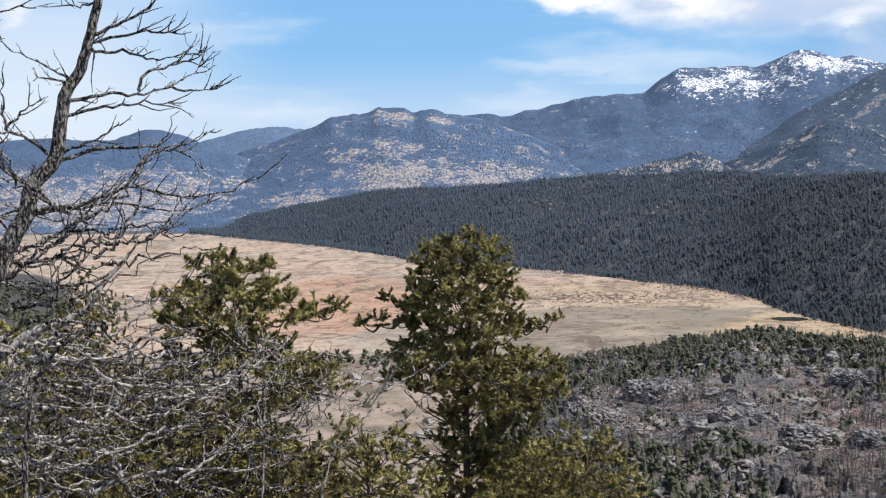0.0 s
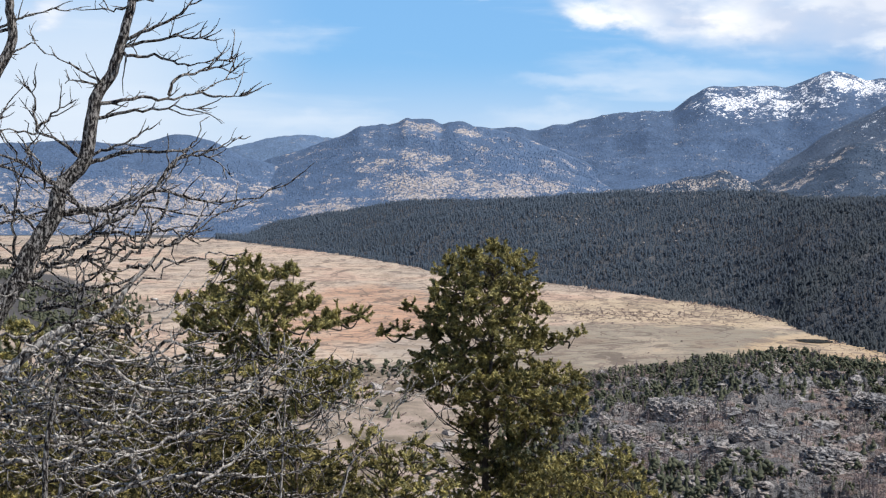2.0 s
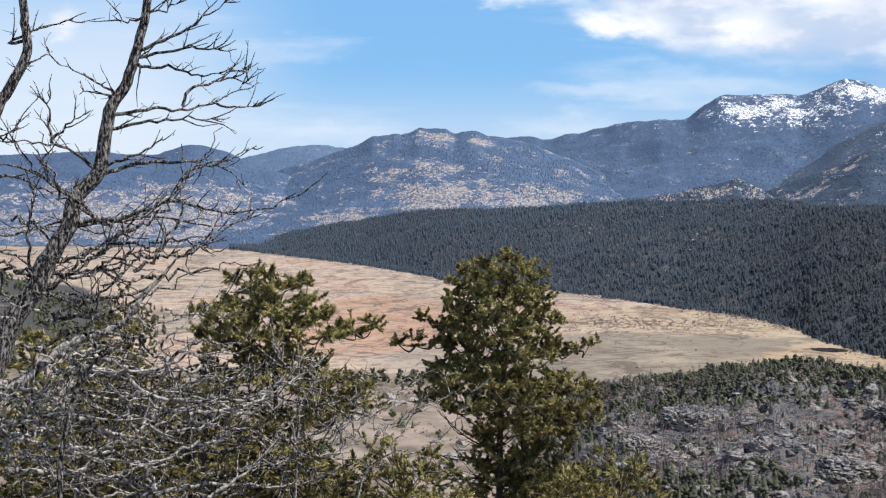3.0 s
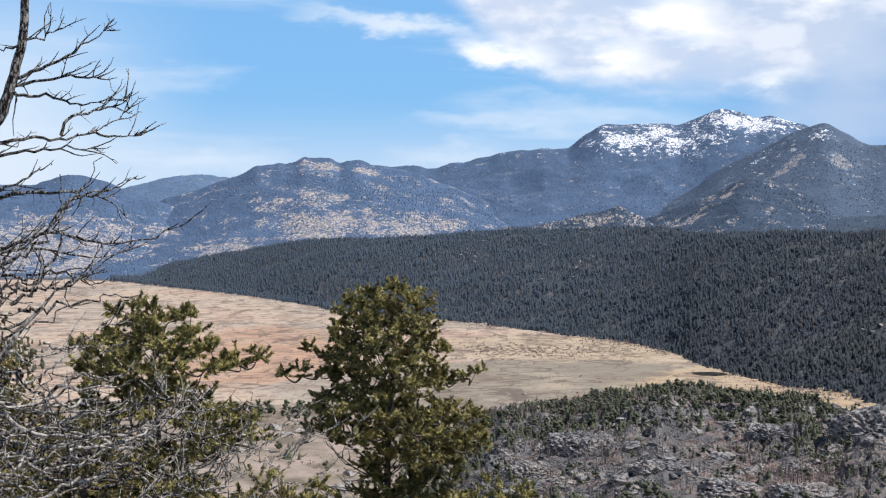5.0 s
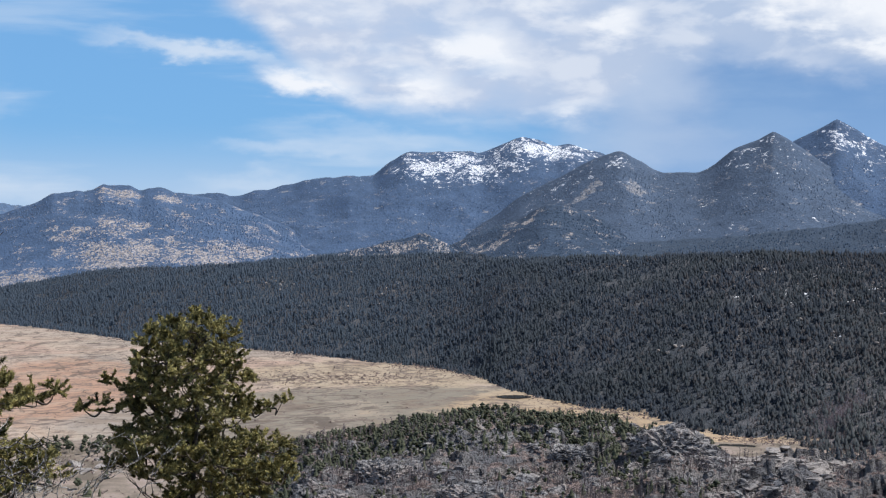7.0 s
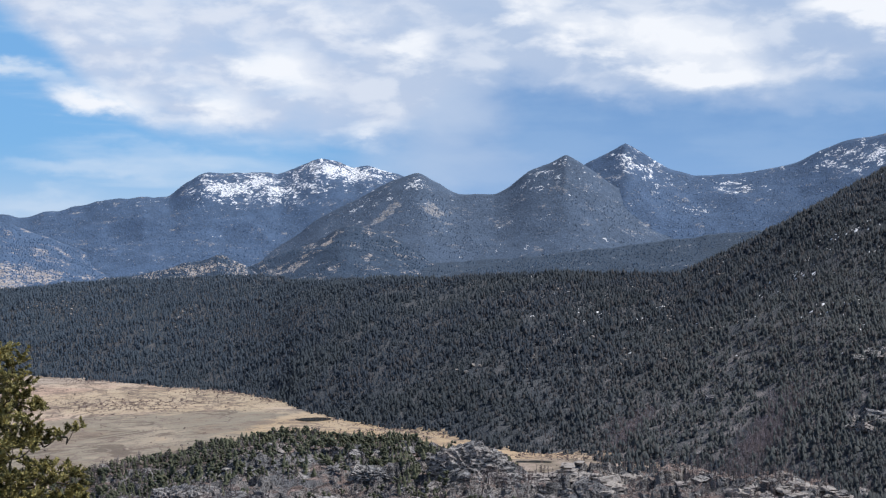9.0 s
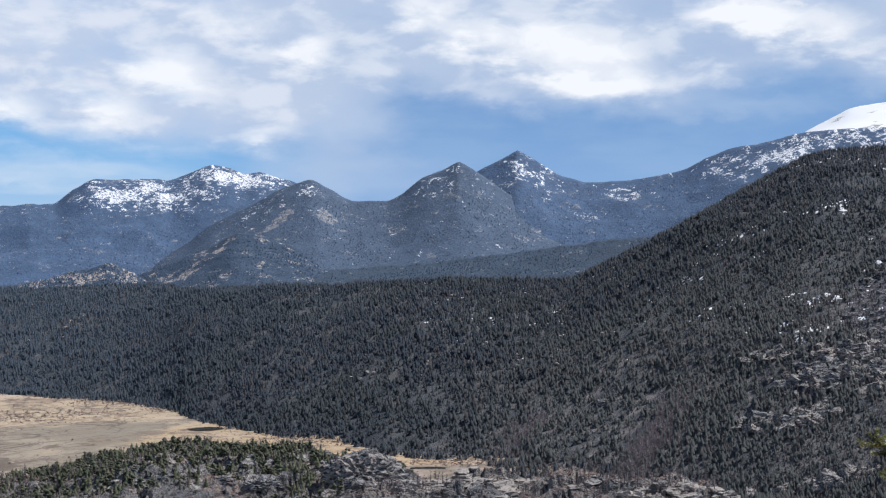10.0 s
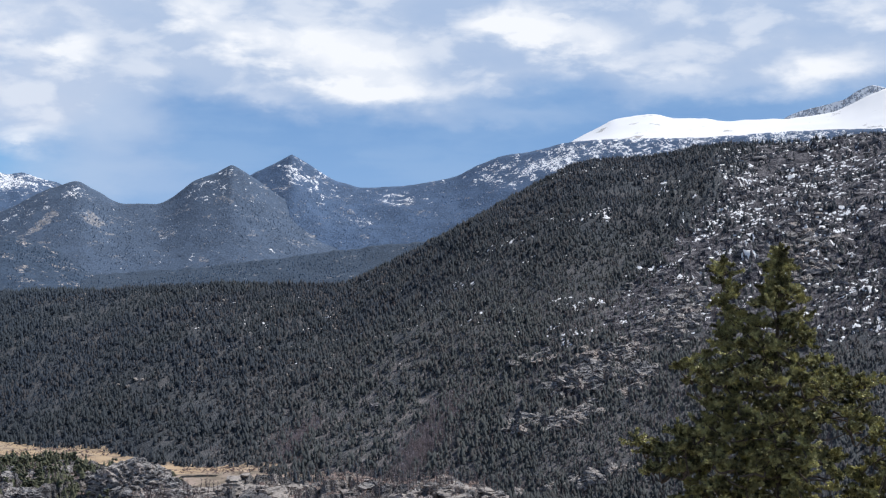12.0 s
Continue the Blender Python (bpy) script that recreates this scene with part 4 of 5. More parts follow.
    arr = scatter([pine_ball(rng, 4) for _ in range(8)], on_ground(az, r, 0.6), rng.uniform(1.0, 2.6, len(az)), rng.rand(len(az)) * 6.28, rng, rng.uniform(1.4, 3.5, len(az)))
    stuff("willow_brush", arr, WILLOW, "scattered brown willow clumps along the meadow creek", "brush")


WILLOW = material("willow_twigs", leaf_look((0.17, 0.12, 0.108), (0.36, 0.285, 0.26), 0.9))


def granite_look(n, b, at, geo):
    wide = n.noise(at, 0.05, 4.0, 0.6)
    crack = n.noise(n.scaled(at, 0.30, 0.30, 0.75), 1.0, 6.0, 0.65, 0.6)
    col = n.ramp(wide, (0.40, (0.20, 0.20, 0.212)), (0.5, (0.31, 0.298, 0.292)), (0.6, (0.36, 0.315, 0.295)))
    col = n.mix(n.span(crack, 0.51, 0.43, 0.0, 0.95), col, (0.05, 0.048, 0.052))
    col = n.mix(n.span(crack, 0.55, 0.63, 0.0, 0.55), col, (0.46, 0.44, 0.425))
    n.link(col, b.inputs["Base Color"])
    bump(n, b, crack, 0.9, 2.5)


BOULDER = material("granite", granite_look)


def crag_look(n, b, at, geo):
    crack = n.noise(n.scaled(at, 0.18, 0.18, 0.4), 1.0, 6.0, 0.65, 0.6)
    col = n.ramp(crack, (0.40, (0.05, 0.05, 0.060)), (0.5, (0.14, 0.138, 0.15)), (0.62, (0.28, 0.27, 0.275)))
    n.link(col, b.inputs["Base Color"])
    bump(n, b, crack, 0.9, 2.5)


CRAG = material("dark_crag", crag_look)


def snow_look(n, b, at, geo):
    grain = n.noise(at, 0.8, 4.0, 0.6)
    n.link(n.mix(grain, (0.76, 0.78, 0.82), (0.88, 0.89, 0.91)), b.inputs["Base Color"])
    b.inputs["Roughness"].default_value = 0.7
    bump(n, b, grain, 0.4, 0.5)


SNOW = material("old_snow", snow_look)


def hill_snow():
    """Leftover snow in the gaps of the big hill, more of it towards the crags."""
    rng = np.random.RandomState(23)
    m = 24000
    az, u = rng.uniform(24, 57, m), rng.uniform(0.25, 0.99, m)
    r = shore(az) + u * crest_run(az)
    x, y = r * np.sin(np.radians(az)), r * np.cos(np.radians(az))
    el = np.degrees(np.arctan2(ground_z(az, r) - 180, r))
    lean = az - 0.9 * el
    patch = fbm((x + y) / 60, (x - y) / 60, 3) + 0.5 * fbm(x / 16, y / 16, 3)
    blot = lambda a, e, wa, we: np.exp(-((az - a) / wa) ** 2 - ((el - e) / we) ** 2)
    much = 0.42 * step(lean, 43.5, 45.5) * step(el, -4, -1) + 0.7 * blot(48.2, 2.4, 0.9, 2.0) + 0.9 * blot(46.0, 0.2, 1.1, 0.8) + 0.8 * blot(52.3, 3.2, 0.9, 1.6) + 0.6 * blot(45.5, -1.8, 1.5, 0.7) + 0.5 * blot(53, -0.5, 1.2, 1.2)
    much -= 0.45 * blot(50.4, 0.9, 0.9, 1.3) + 0.5 * blot(45.4, 1.5, 0.8, 0.8)
    few = 0.06 * step(el, -5.0, -2.5) + 0.55 * step(az, 34, 39) * step(el, -4.8, -2.5) * step(fbm(x / 60 + 3, y / 60, 3), -0.05, 0.15)
    k = rng.rand(m) < np.maximum(much * step(patch, -0.10, 0.16), few * step(patch, 0.0, 0.14))
    az, r = az[k], r[k]
    n, sides = len(az), 9
    big, turn = (0.7 + 2.6 * rng.rand(n) ** 2.5)[:, None], (rng.rand(n) * 6.28)[:, None]
    a = np.arange(sides)[None] * 6.283 / sides + 0.4 * rng.rand(n, sides)
    q = big * (0.5 + 0.9 * rng.rand(n, sides))
    ex, ey = q * np.cos(a) * rng.uniform(0.9, 1.5, (n, 1)), q * np.sin(a)
    cx, cy = (r * np.sin(np.radians(az)))[:, None], (r * np.cos(np.radians(az)))[:, None]
    px, py = np.hstack([cx + ex * np.cos(turn) - ey * np.sin(turn), cx]), np.hstack([cy + ex * np.sin(turn) + ey * np.cos(turn), cy])
    pz = ground_z(np.degrees(np.arctan2(px, py)), np.hypot(px, py)) + 0.6
    pz[:, -1] += 0.9
    j = np.arange(sides)
    fan = np.stack([j, (j + 1) % sides, np.full(sides, sides)], 1)
    arr = (np.stack([px, py, pz], -1).reshape(-1, 3), (fan[None] + (np.arange(n) * (sides + 1))[:, None, None]).reshape(-1, 3))
    stuff("snow_patches", arr, SNOW, "patches of old snow between rocks and trees", "snow", True)
    m = 420
    az, u = rng.uniform(2, 34, m), rng.uniform(0.3, 0.98, m)
    k = rng.rand(m) < 0.25 + 0.75 * step(az, 20, 30)
    az, u = az[k], u[k]
    r = shore(az) + u * crest_run(az)
    arr = scatter([rock_shape(rng, 1) for _ in range(6)], on_ground(az, r, -1.5), rng.uniform(1.2, 2.6, len(az)), rng.rand(len(az)) * 6.28, rng)
    stuff("pale_boulders", arr, PALE_ROCK, "pale granite boulders showing among the moraine's trees", "boulders")
    spots = ((9.4, 2238, 26, 12), (4.9, 2398, 30, 10), (3.9, 2450, 30, 8), (24.8, 1428, 22, 7), (21.9, 1468, 22, 8))
    a = np.concatenate([rng.normal(q[0], math.degrees(q[2] / q[1]) * 0.6, q[3]) for q in spots])
    r = np.concatenate([rng.normal(q[1], 14, q[3]) for q in spots])
    arr = scatter([slab_shape(rng, 1) for _ in range(8)], on_ground(a, r, -1.6), rng.uniform(0.8, 2.4, len(a)), rng.rand(len(a)) * 6.28, rng)
    stuff("pale_rocks", arr, PALE_ROCK, "pale granite outcrops among the moraine's trees", "rocks")
    m = 5200
    az, u = rng.uniform(30, 57, m), rng.uniform(0.05, 0.97, m)
    r = shore(az) + u * crest_run(az)
    bare, brush = rocky_part(az, r)
    k = rng.rand(m) < bare * 0.75 * (1 - np.clip(brush * 1.2, 0, 0.8))
    az, r = az[k], r[k]
    arr = scatter([slab_shape(rng, 1) for _ in range(16)], on_ground(az, r, 0.6), 1.0 + 3.6 * rng.rand(len(az)) ** 2, rng.rand(len(az)) * 6.28, rng, rng.uniform(0.8, 1.4, len(az)))
    stuff("crag_rocks", arr, CRAG, "grey crags and ledges on the steep hillside", "rocks")
    # broken ledges low on the hill: bearing, height angle, spread of both, slabs
    a, r = [], []
    for mid, up, wa, we, count in ((41.6, -4.75, 0.75, 0.42, 210), (40.9, -6.75, 0.55, 0.18, 70), (38.7, -6.95, 0.5, 0.16, 60), (44.0, -4.8, 0.5, 0.35, 80), (39.6, -4.1, 0.6, 0.12, 40), (42.6, -3.9, 0.6, 0.2, 50), (45.6, -2.2, 0.8, 0.7, 150), (41.8, -9.3, 1.2, 0.12, 50), (51.0, 0.4, 0.8, 0.9, 150)):
        b = rng.normal(mid, wa, count)
        e = up + 0.25 * (b - mid) + we * rng.randn(count)
        for p, q in zip(b, e):
            run = shore(p) + np.linspace(0.0, 1.0, 160) * crest_run(p)
            seen = np.maximum.accumulate(np.degrees(np.arctan2(ground_z(np.full(160, p), run) - 180, run)))
            a.append(p)
            r.append(float(np.interp(q, seen, run)))
    a, r = np.array(a), np.array(r)
    arr = scatter([slab_shape(rng, 2) for _ in range(12)], on_ground(a, r, 0.2), 1.2 + 3.6 * rng.rand(len(a)) ** 2, rng.rand(len(a)) * 6.28, rng, rng.uniform(0.9, 1.6, len(a)))
    stuff("ledge_rocks", arr, BOULDER, "fractured grey granite ledges on the wooded hillside", "rocks")


def pale_look(n, b, at, geo):
    grain = n.noise(at, 0.5, 5.0, 0.7)
    crack = n.noise(n.scaled(at, 0.28, 0.28, 0.6), 1.0, 7.0, 0.7, 0.7)
    col = n.ramp(grain, (0.35, (0.22, 0.20, 0.19)), (0.6, (0.40, 0.365, 0.34)))
    col = n.mix(n.span(crack, 0.48, 0.41, 0.0, 0.9), col, (0.06, 0.055, 0.05))
    n.link(col, b.inputs["Base Color"])
    bump(n, b, grain, 0.6, 0.5)


PALE_ROCK = material("pale_granite", pale_look)


def knoll_cover():
    rng = np.random.RandomState(37)
    # dark pines on the top and the far side
    m = 6500
    az = rng.uniform(1.5, 24, m)
    kr = knoll_run(az)
    r = kr + rng.uniform(-330, 90, m)
    x, y = r * np.sin(np.radians(az)), r * np.cos(np.radians(az))
    top = step(r - kr + 60 * fbm(x / 60 + 4, y / 60, 3), -135, -75) * (1 - step(az, 19, 21.5))
    side = (1 - step(az, 4, 8)) * 0.75
    k = rng.rand(m) < np.maximum.reduce([top * step(fbm(x / 50, y / 50, 3), -0.20, -0.06), side, 0.06 + 0 * top])
    az, r = az[k], r[k]
    arr = scatter([conifer(rng, 4, 6) for _ in range(8)] + [pine_ball(rng) for _ in range(8)], on_ground(az, r, 0.3), rng.uniform(3.8, 8.0, len(az)), rng.rand(len(az)) * 6.28, rng, rng.uniform(0.9, 1.4, len(az)))
    stuff("knoll_pines", arr, KNOLL_WOODS, "dark pines growing on top of the rocky knoll", "trees", True)
    # burnt and bare stems on the rock face
    m = 19000
    az = rng.uniform(3, 40, m)
    kr = knoll_run(az)
    r = kr + rng.uniform(-360, 10, m)
    x, y = r * np.sin(np.radians(az)), r * np.cos(np.radians(az))
    k = rng.rand(m) < (step(fbm(x / 40 + 5, y / 40, 4), 0.0, 0.16) * 0.65 + 0.07) * (1 - 0.55 * step(az, 22, 26))
    az, r = az[k], r[k]
    arr = scatter([snag(rng, 9) for _ in range(12)], on_ground(az, r, 0.3), rng.uniform(3.5, 9, len(az)), rng.rand(len(az)) * 6.28, rng, rng.uniform(0.9, 1.5, len(az)))
    stuff("dead_stems", arr, GREY_WOODS, "grey dead tree stems standing on the rocky knoll", "trees")
    # loose rock
    m = 5000
    az = rng.uniform(3, 41, m)
    r = knoll_run(az) + rng.uniform(-360, 5, m)
    x, y = r * np.sin(np.radians(az)), r * np.cos(np.radians(az))
    k = rng.rand(m) < step(fbm(x / 45, y / 45, 4), -0.08, 0.12)
    az, r = az[k], r[k]
    arr = scatter([slab_shape(rng, 1) for _ in range(30)], on_ground(az, r, 0.5), 0.8 + 3.2 * rng.rand(len(az)) ** 3.0, rng.rand(len(az)) * 6.28, rng, rng.uniform(0.9, 1.5, len(az)))
    stuff("knoll_rocks", arr, BOULDER, "weathered grey granite slabs and blocks on the knoll", "rocks")
    # pale broken pavements at the knoll's end
    m = 2600
    az = rng.uniform(24.5, 38, m)
    r = knoll_run(az) + rng.uniform(-70, 8, m)
    x, y = r * np.sin(np.radians(az)), r * np.cos(np.radians(az))
    k = rng.rand(m) < step(fbm(x / 30 + 7, y / 30, 3), -0.08, 0.10) * 0.7
    az, r = az[k], r[k]
    shapes = [(v * np.array([1.3, 1.0, 0.55]), f) for v, f in (slab_shape(rng, 1) for _ in range(16))]
    arr = scatter(shapes, on_ground(az, r, 0.3), 0.7 + 2.6 * rng.rand(len(az)) ** 2.5, rng.rand(len(az)) * 6.28, rng, rng.uniform(0.9, 1.7, len(az)))
    stuff("pavement_rocks", arr, PALE_ROCK, "pale pinkish granite slabs at the knoll's end", "rocks")
    # foot of the knoll: taller live trees in the hollow; open woodland on the valley floor and the left slope
    m = 4800
    az = np.concatenate([rng.uniform(2, 14, 700), rng.uniform(-9, 3, 420), rng.uniform(-24, -13, m - 1120)])
    r = np.concatenate([rng.uniform(540, 690, 700), rng.uniform(620, 1130, 420), rng.uniform(700, 1800, m - 1120)])
    x, y = r * np.sin(np.radians(az)), r * np.cos(np.radians(az))
    k = rng.rand(m) < np.where(az < -12, step(fbm(x / 60, y / 60, 3), -0.15, 0.1) * step(-az, 13.2, 15.5) * 0.9, np.where(r < 690, 0.5, 0.12))
    az, r = az[k], r[k]
    arr = scatter([conifer(rng, 5, 7) for _ in range(8)] + [pine_ball(rng, 8) for _ in range(6)], on_ground(az, r, 0.3), rng.uniform(6, 12, len(az)), rng.rand(len(az)) * 6.28, rng, rng.uniform(0.8, 1.3, len(az)))
    stuff("valley_pines", arr, KNOLL_WOODS, "scattered pines on the valley floor below", "trees", True)


def valley_floor():
    rng = np.random.RandomState(44)
    m = 3000
    az, r = rng.uniform(-11, 6, m), rng.uniform(560, 1160, m)
    x, y = r * np.sin(np.radians(az)), r * np.cos(np.radians(az))
    k = fbm(x / 50, y / 50, 3) > 0.02
    az, r = np.concatenate([az[k], rng.uniform(21, 40, 800)]), np.concatenate([r[k], rng.uniform(600, 770, 800)])
    arr = scatter([pine_ball(rng, 5) for _ in range(10)], on_ground(az, r, 0.5), rng.uniform(0.9, 2.8, len(az)), rng.rand(len(az)) * 6.28, rng, rng.uniform(1.1, 2.2, len(az)))
    stuff("scrub_brush", arr, WILLOW, "low brown scrub on the valley floor", "brush")
    az, r = rng.uniform(-6.5, -0.8, 60), rng.normal(1128, 22, 60)
    arr = scatter([pine_ball(rng, 9) for _ in range(8)], on_ground(az, r, 0.4), rng.uniform(4, 12, len(az)), rng.rand(len(az)) * 6.28, rng, rng.uniform(0.9, 1.3, len(az)))
    stuff("valley_bushes", arr, KNOLL_WOODS, "round dark bushy pines at the edge of the meadow", "trees", True)
    m = 420
    az, r = rng.uniform(-9, 5, m), rng.uniform(560, 1100, m)
    x, y = r * np.sin(np.radians(az)), r * np.cos(np.radians(az))
    k = fbm(x / 60 + 9, y / 60, 3) > 0.0
    az, r = az[k], r[k]
    arr = scatter([slab_shape(rng, 1) for _ in range(10)], on_ground(az, r, 0.4), 0.7 + 3.2 * rng.rand(len(az)) ** 2, rng.rand(len(az)) * 6.28, rng, rng.uniform(1.0, 1.8, len(az)))
    stuff("valley_rocks", arr, PALE_ROCK, "pale pinkish granite slabs on the valley floor", "rocks")


woods()
hill_snow()
knoll_cover()
valley_floor()


def outcrop(az, r, wide, high, seed, label):
    """One large granite dome with ledges and cracks, set in the knoll."""
    rng = np.random.RandomState(seed)
    bm = bmesh.new()
    bmesh.ops.create_icosphere(bm, subdivisions=5, radius=1.0)
    off = Vector((rng.rand() * 40, rng.rand() * 40, rng.rand() * 40))
    for v in bm.verts:
        n = v.co.normalized()
        split = abs(noise.noise(Vector((n.x * 4.5, n.y * 4.5, n.z * 2.2)) + off))
        layer = (n.z * 1.1 + n.x * 0.7) * 3.6 + 1.1 * noise.noise(n * 1.7 - off)
        q = 0.10 * (layer - math.floor(layer)) + 0.95 + 0.30 * noise.noise(n * 1.2 + off) + 0.14 * abs(noise.noise(Vector((n.x * 3, n.y * 3, n.z * 6)) + off)) - 0.16 * max(0, 1 - split / 0.07) - 0.08 * abs(noise.noise(n * 9 + off)) + 0.05 * noise.noise(n * 19 + off)
        v.co = Vector((n.x * q * wide, n.y * q * wide * 0.7, max(n.z * q, -0.3) * high))
    me = bpy.data.meshes.new("rock_outcrop")
    bm.to_mesh(me)
    bm.free()
    me.materials.append(BOULDER)
    ob = tagged(new("rock_outcrop", me), label, "rock", "granite outcrops")
    at = spot(az, r)
    ob.matrix_world = pose(at.x, at.y, at.z - 0.25 * high, 0, 0, -az + rng.uniform(-25, 25))
    return ob


outcrop(21.9, 812, 25, 17, 3, "large grey granite dome with dark cracks on the knoll")
outcrop(23.4, 790, 15, 9, 4, "low grey granite hump beside the large dome")
outcrop(9.2, 800, 17, 15, 7, "dark fractured granite face below the pines")
outcrop(7.0, 760, 13, 10, 8, "rounded granite knob with a pale side")
outcrop(13.0, 745, 18, 9, 9, "sloping grey granite slab on the knoll's face")
outcrop(16.0, 720, 20, 10, 10, "broken granite ledges on the knoll's face")
outcrop(19.0, 700, 20, 10, 12, "grey granite bluff low on the knoll")
outcrop(17.5, 830, 14, 6, 13, "pale bare granite patch among dead stems")

# pond at the meadow's edge
POND = material("pond_water", lambda n, b, at, geo: (n.link(n.mix(n.noise(at, 0.2, 3.0), (0.02, 0.018, 0.014), (0.035, 0.03, 0.02)), b.inputs["Base Color"])), 0.12, 0.5)


def pond(az, r, wide, deep, seed):
    rng = np.random.RandomState(seed)
    bm = bmesh.new()
    ring = [bm.verts.new((wide * math.cos(a) * (1 + 0.25 * noise.noise(Vector((3 * math.cos(a), 3 * math.sin(a), seed)))), deep * math.sin(a) * (1 + 0.3 * noise.noise(Vector((2 * math.cos(a), 2 * math.sin(a), seed + 5)))), 0)) for a in np.linspace(0, 6.283, 40)[:-1]]
    bm.faces.new(ring)
    me = bpy.data.meshes.new("pond")
    bm.to_mesh(me)
    bm.free()
    me.materials.append(POND)
    ob = tagged(new("pond", me), "small dark pond in the dry meadow", "pond", kind="structure")
    at = spot(az, r)
    ob.matrix_world = pose(at.x, at.y, 0.75, 0, 0, -az)


pond(15.0, 1440, 19, 15, 1)
pond(24.6, 1130, 16, 9, 2)

# ------------------------------------------------------------------ trees on the viewer's hillside


def tube(pts, rad, sides=5):
    """Vertices and quads of a limb along points."""
    pts = np.asarray(pts, float)
    n = len(pts)
    tan = np.gradient(pts, axis=0)
    tan /= np.linalg.norm(tan, axis=1)[:, None] + 1e-9
    u = np.cross(tan[0], [1.0, 0, 0] if abs(tan[0][2]) > 0.8 else [0, 0, 1.0])
    a = np.empty_like(pts)
    for k in range(n):
        u = u - tan[k] * (u @ tan[k])
        u = u / (np.linalg.norm(u) + 1e-9)
        a[k] = u
    b = np.cross(tan, a)
    ang = np.arange(sides) * 2 * np.pi / sides
    ring = a[:, None] * np.cos(ang)[None, :, None] + b[:, None] * np.sin(ang)[None, :, None]
    v = (pts[:, None] + ring * np.asarray(rad)[:, None, None]).reshape(-1, 3)
    i, j = np.meshgrid(np.arange(n - 1), np.arange(sides), indexing="ij")
    i, j = i.ravel(), j.ravel()
    k = (j + 1) % sides
    return v, np.stack([i * sides + j, i * sides + k, (i + 1) * sides + k, (i + 1) * sides + j], 1)


def joined(pieces):
    vs, fs, n0 = [], [], 0
    for v, f in pieces:
        vs.append(v), fs.append(f + n0)
        n0 += len(v)
    return np.concatenate(vs), np.concatenate(fs)


def curve_through(pts, steps=6):
    """Catmull-Rom through points."""
    p = np.asarray(pts, float)
    p = np.vstack([2 * p[0] - p[1], p, 2 * p[-1] - p[-2]])
    t = np.linspace(0, 1, steps, endpoint=False)[:, None]
    out = [0.5 * (2 * p[i] + (p[i + 1] - p[i - 1]) * t + (2 * p[i - 1] - 5 * p[i] + 4 * p[i + 1] - p[i + 2]) * t ** 2 + (3 * p[i] - p[i - 1] - 3 * p[i + 1] + p[i + 2]) * t ** 3) for i in range(1, len(p) - 2)]
    return np.vstack(out + [p[-2:-1]])


def wander(rng, start, way, length, steps, crook, lift):
    """A crooked limb: points from start along way."""
    p, d, out = np.array(start, float), np.array(way, float), [np.array(start, float)]
    d /= np.linalg.norm(d)
    for _ in range(steps):
        d = d + crook * rng.randn(3) + np.array([0, 0, lift])
        d /= np.linalg.norm(d)
        p = p + d * length / steps
        out.append(p.copy())
    return np.array(out)


def tufts(rng, at, way, needles, long, wide, spread):
    """Tufts of needles: slim triangles fanning out round each direction."""
    n = len(at)
    d = way[:, None] + spread * rng.randn(n, needles, 3)
    d /= np.linalg.norm(d, axis=2)[..., None] + 1e-9
    side = np.cross(d, rng.randn(n, needles, 3))
    side /= np.linalg.norm(side, axis=2)[..., None] + 1e-9
    base = at[:, None] + 0.25 * long * rng.randn(n, needles, 3) * 0.5
    size = long * (0.7 + 0.5 * rng.rand(n, needles, 1))
    v = np.stack([base - side * wide / 2, base + side * wide / 2, base + d * size + side * wide * 0.1], 2)
    return v.reshape(-1, 3), np.arange(n * needles * 3).reshape(-1, 3)


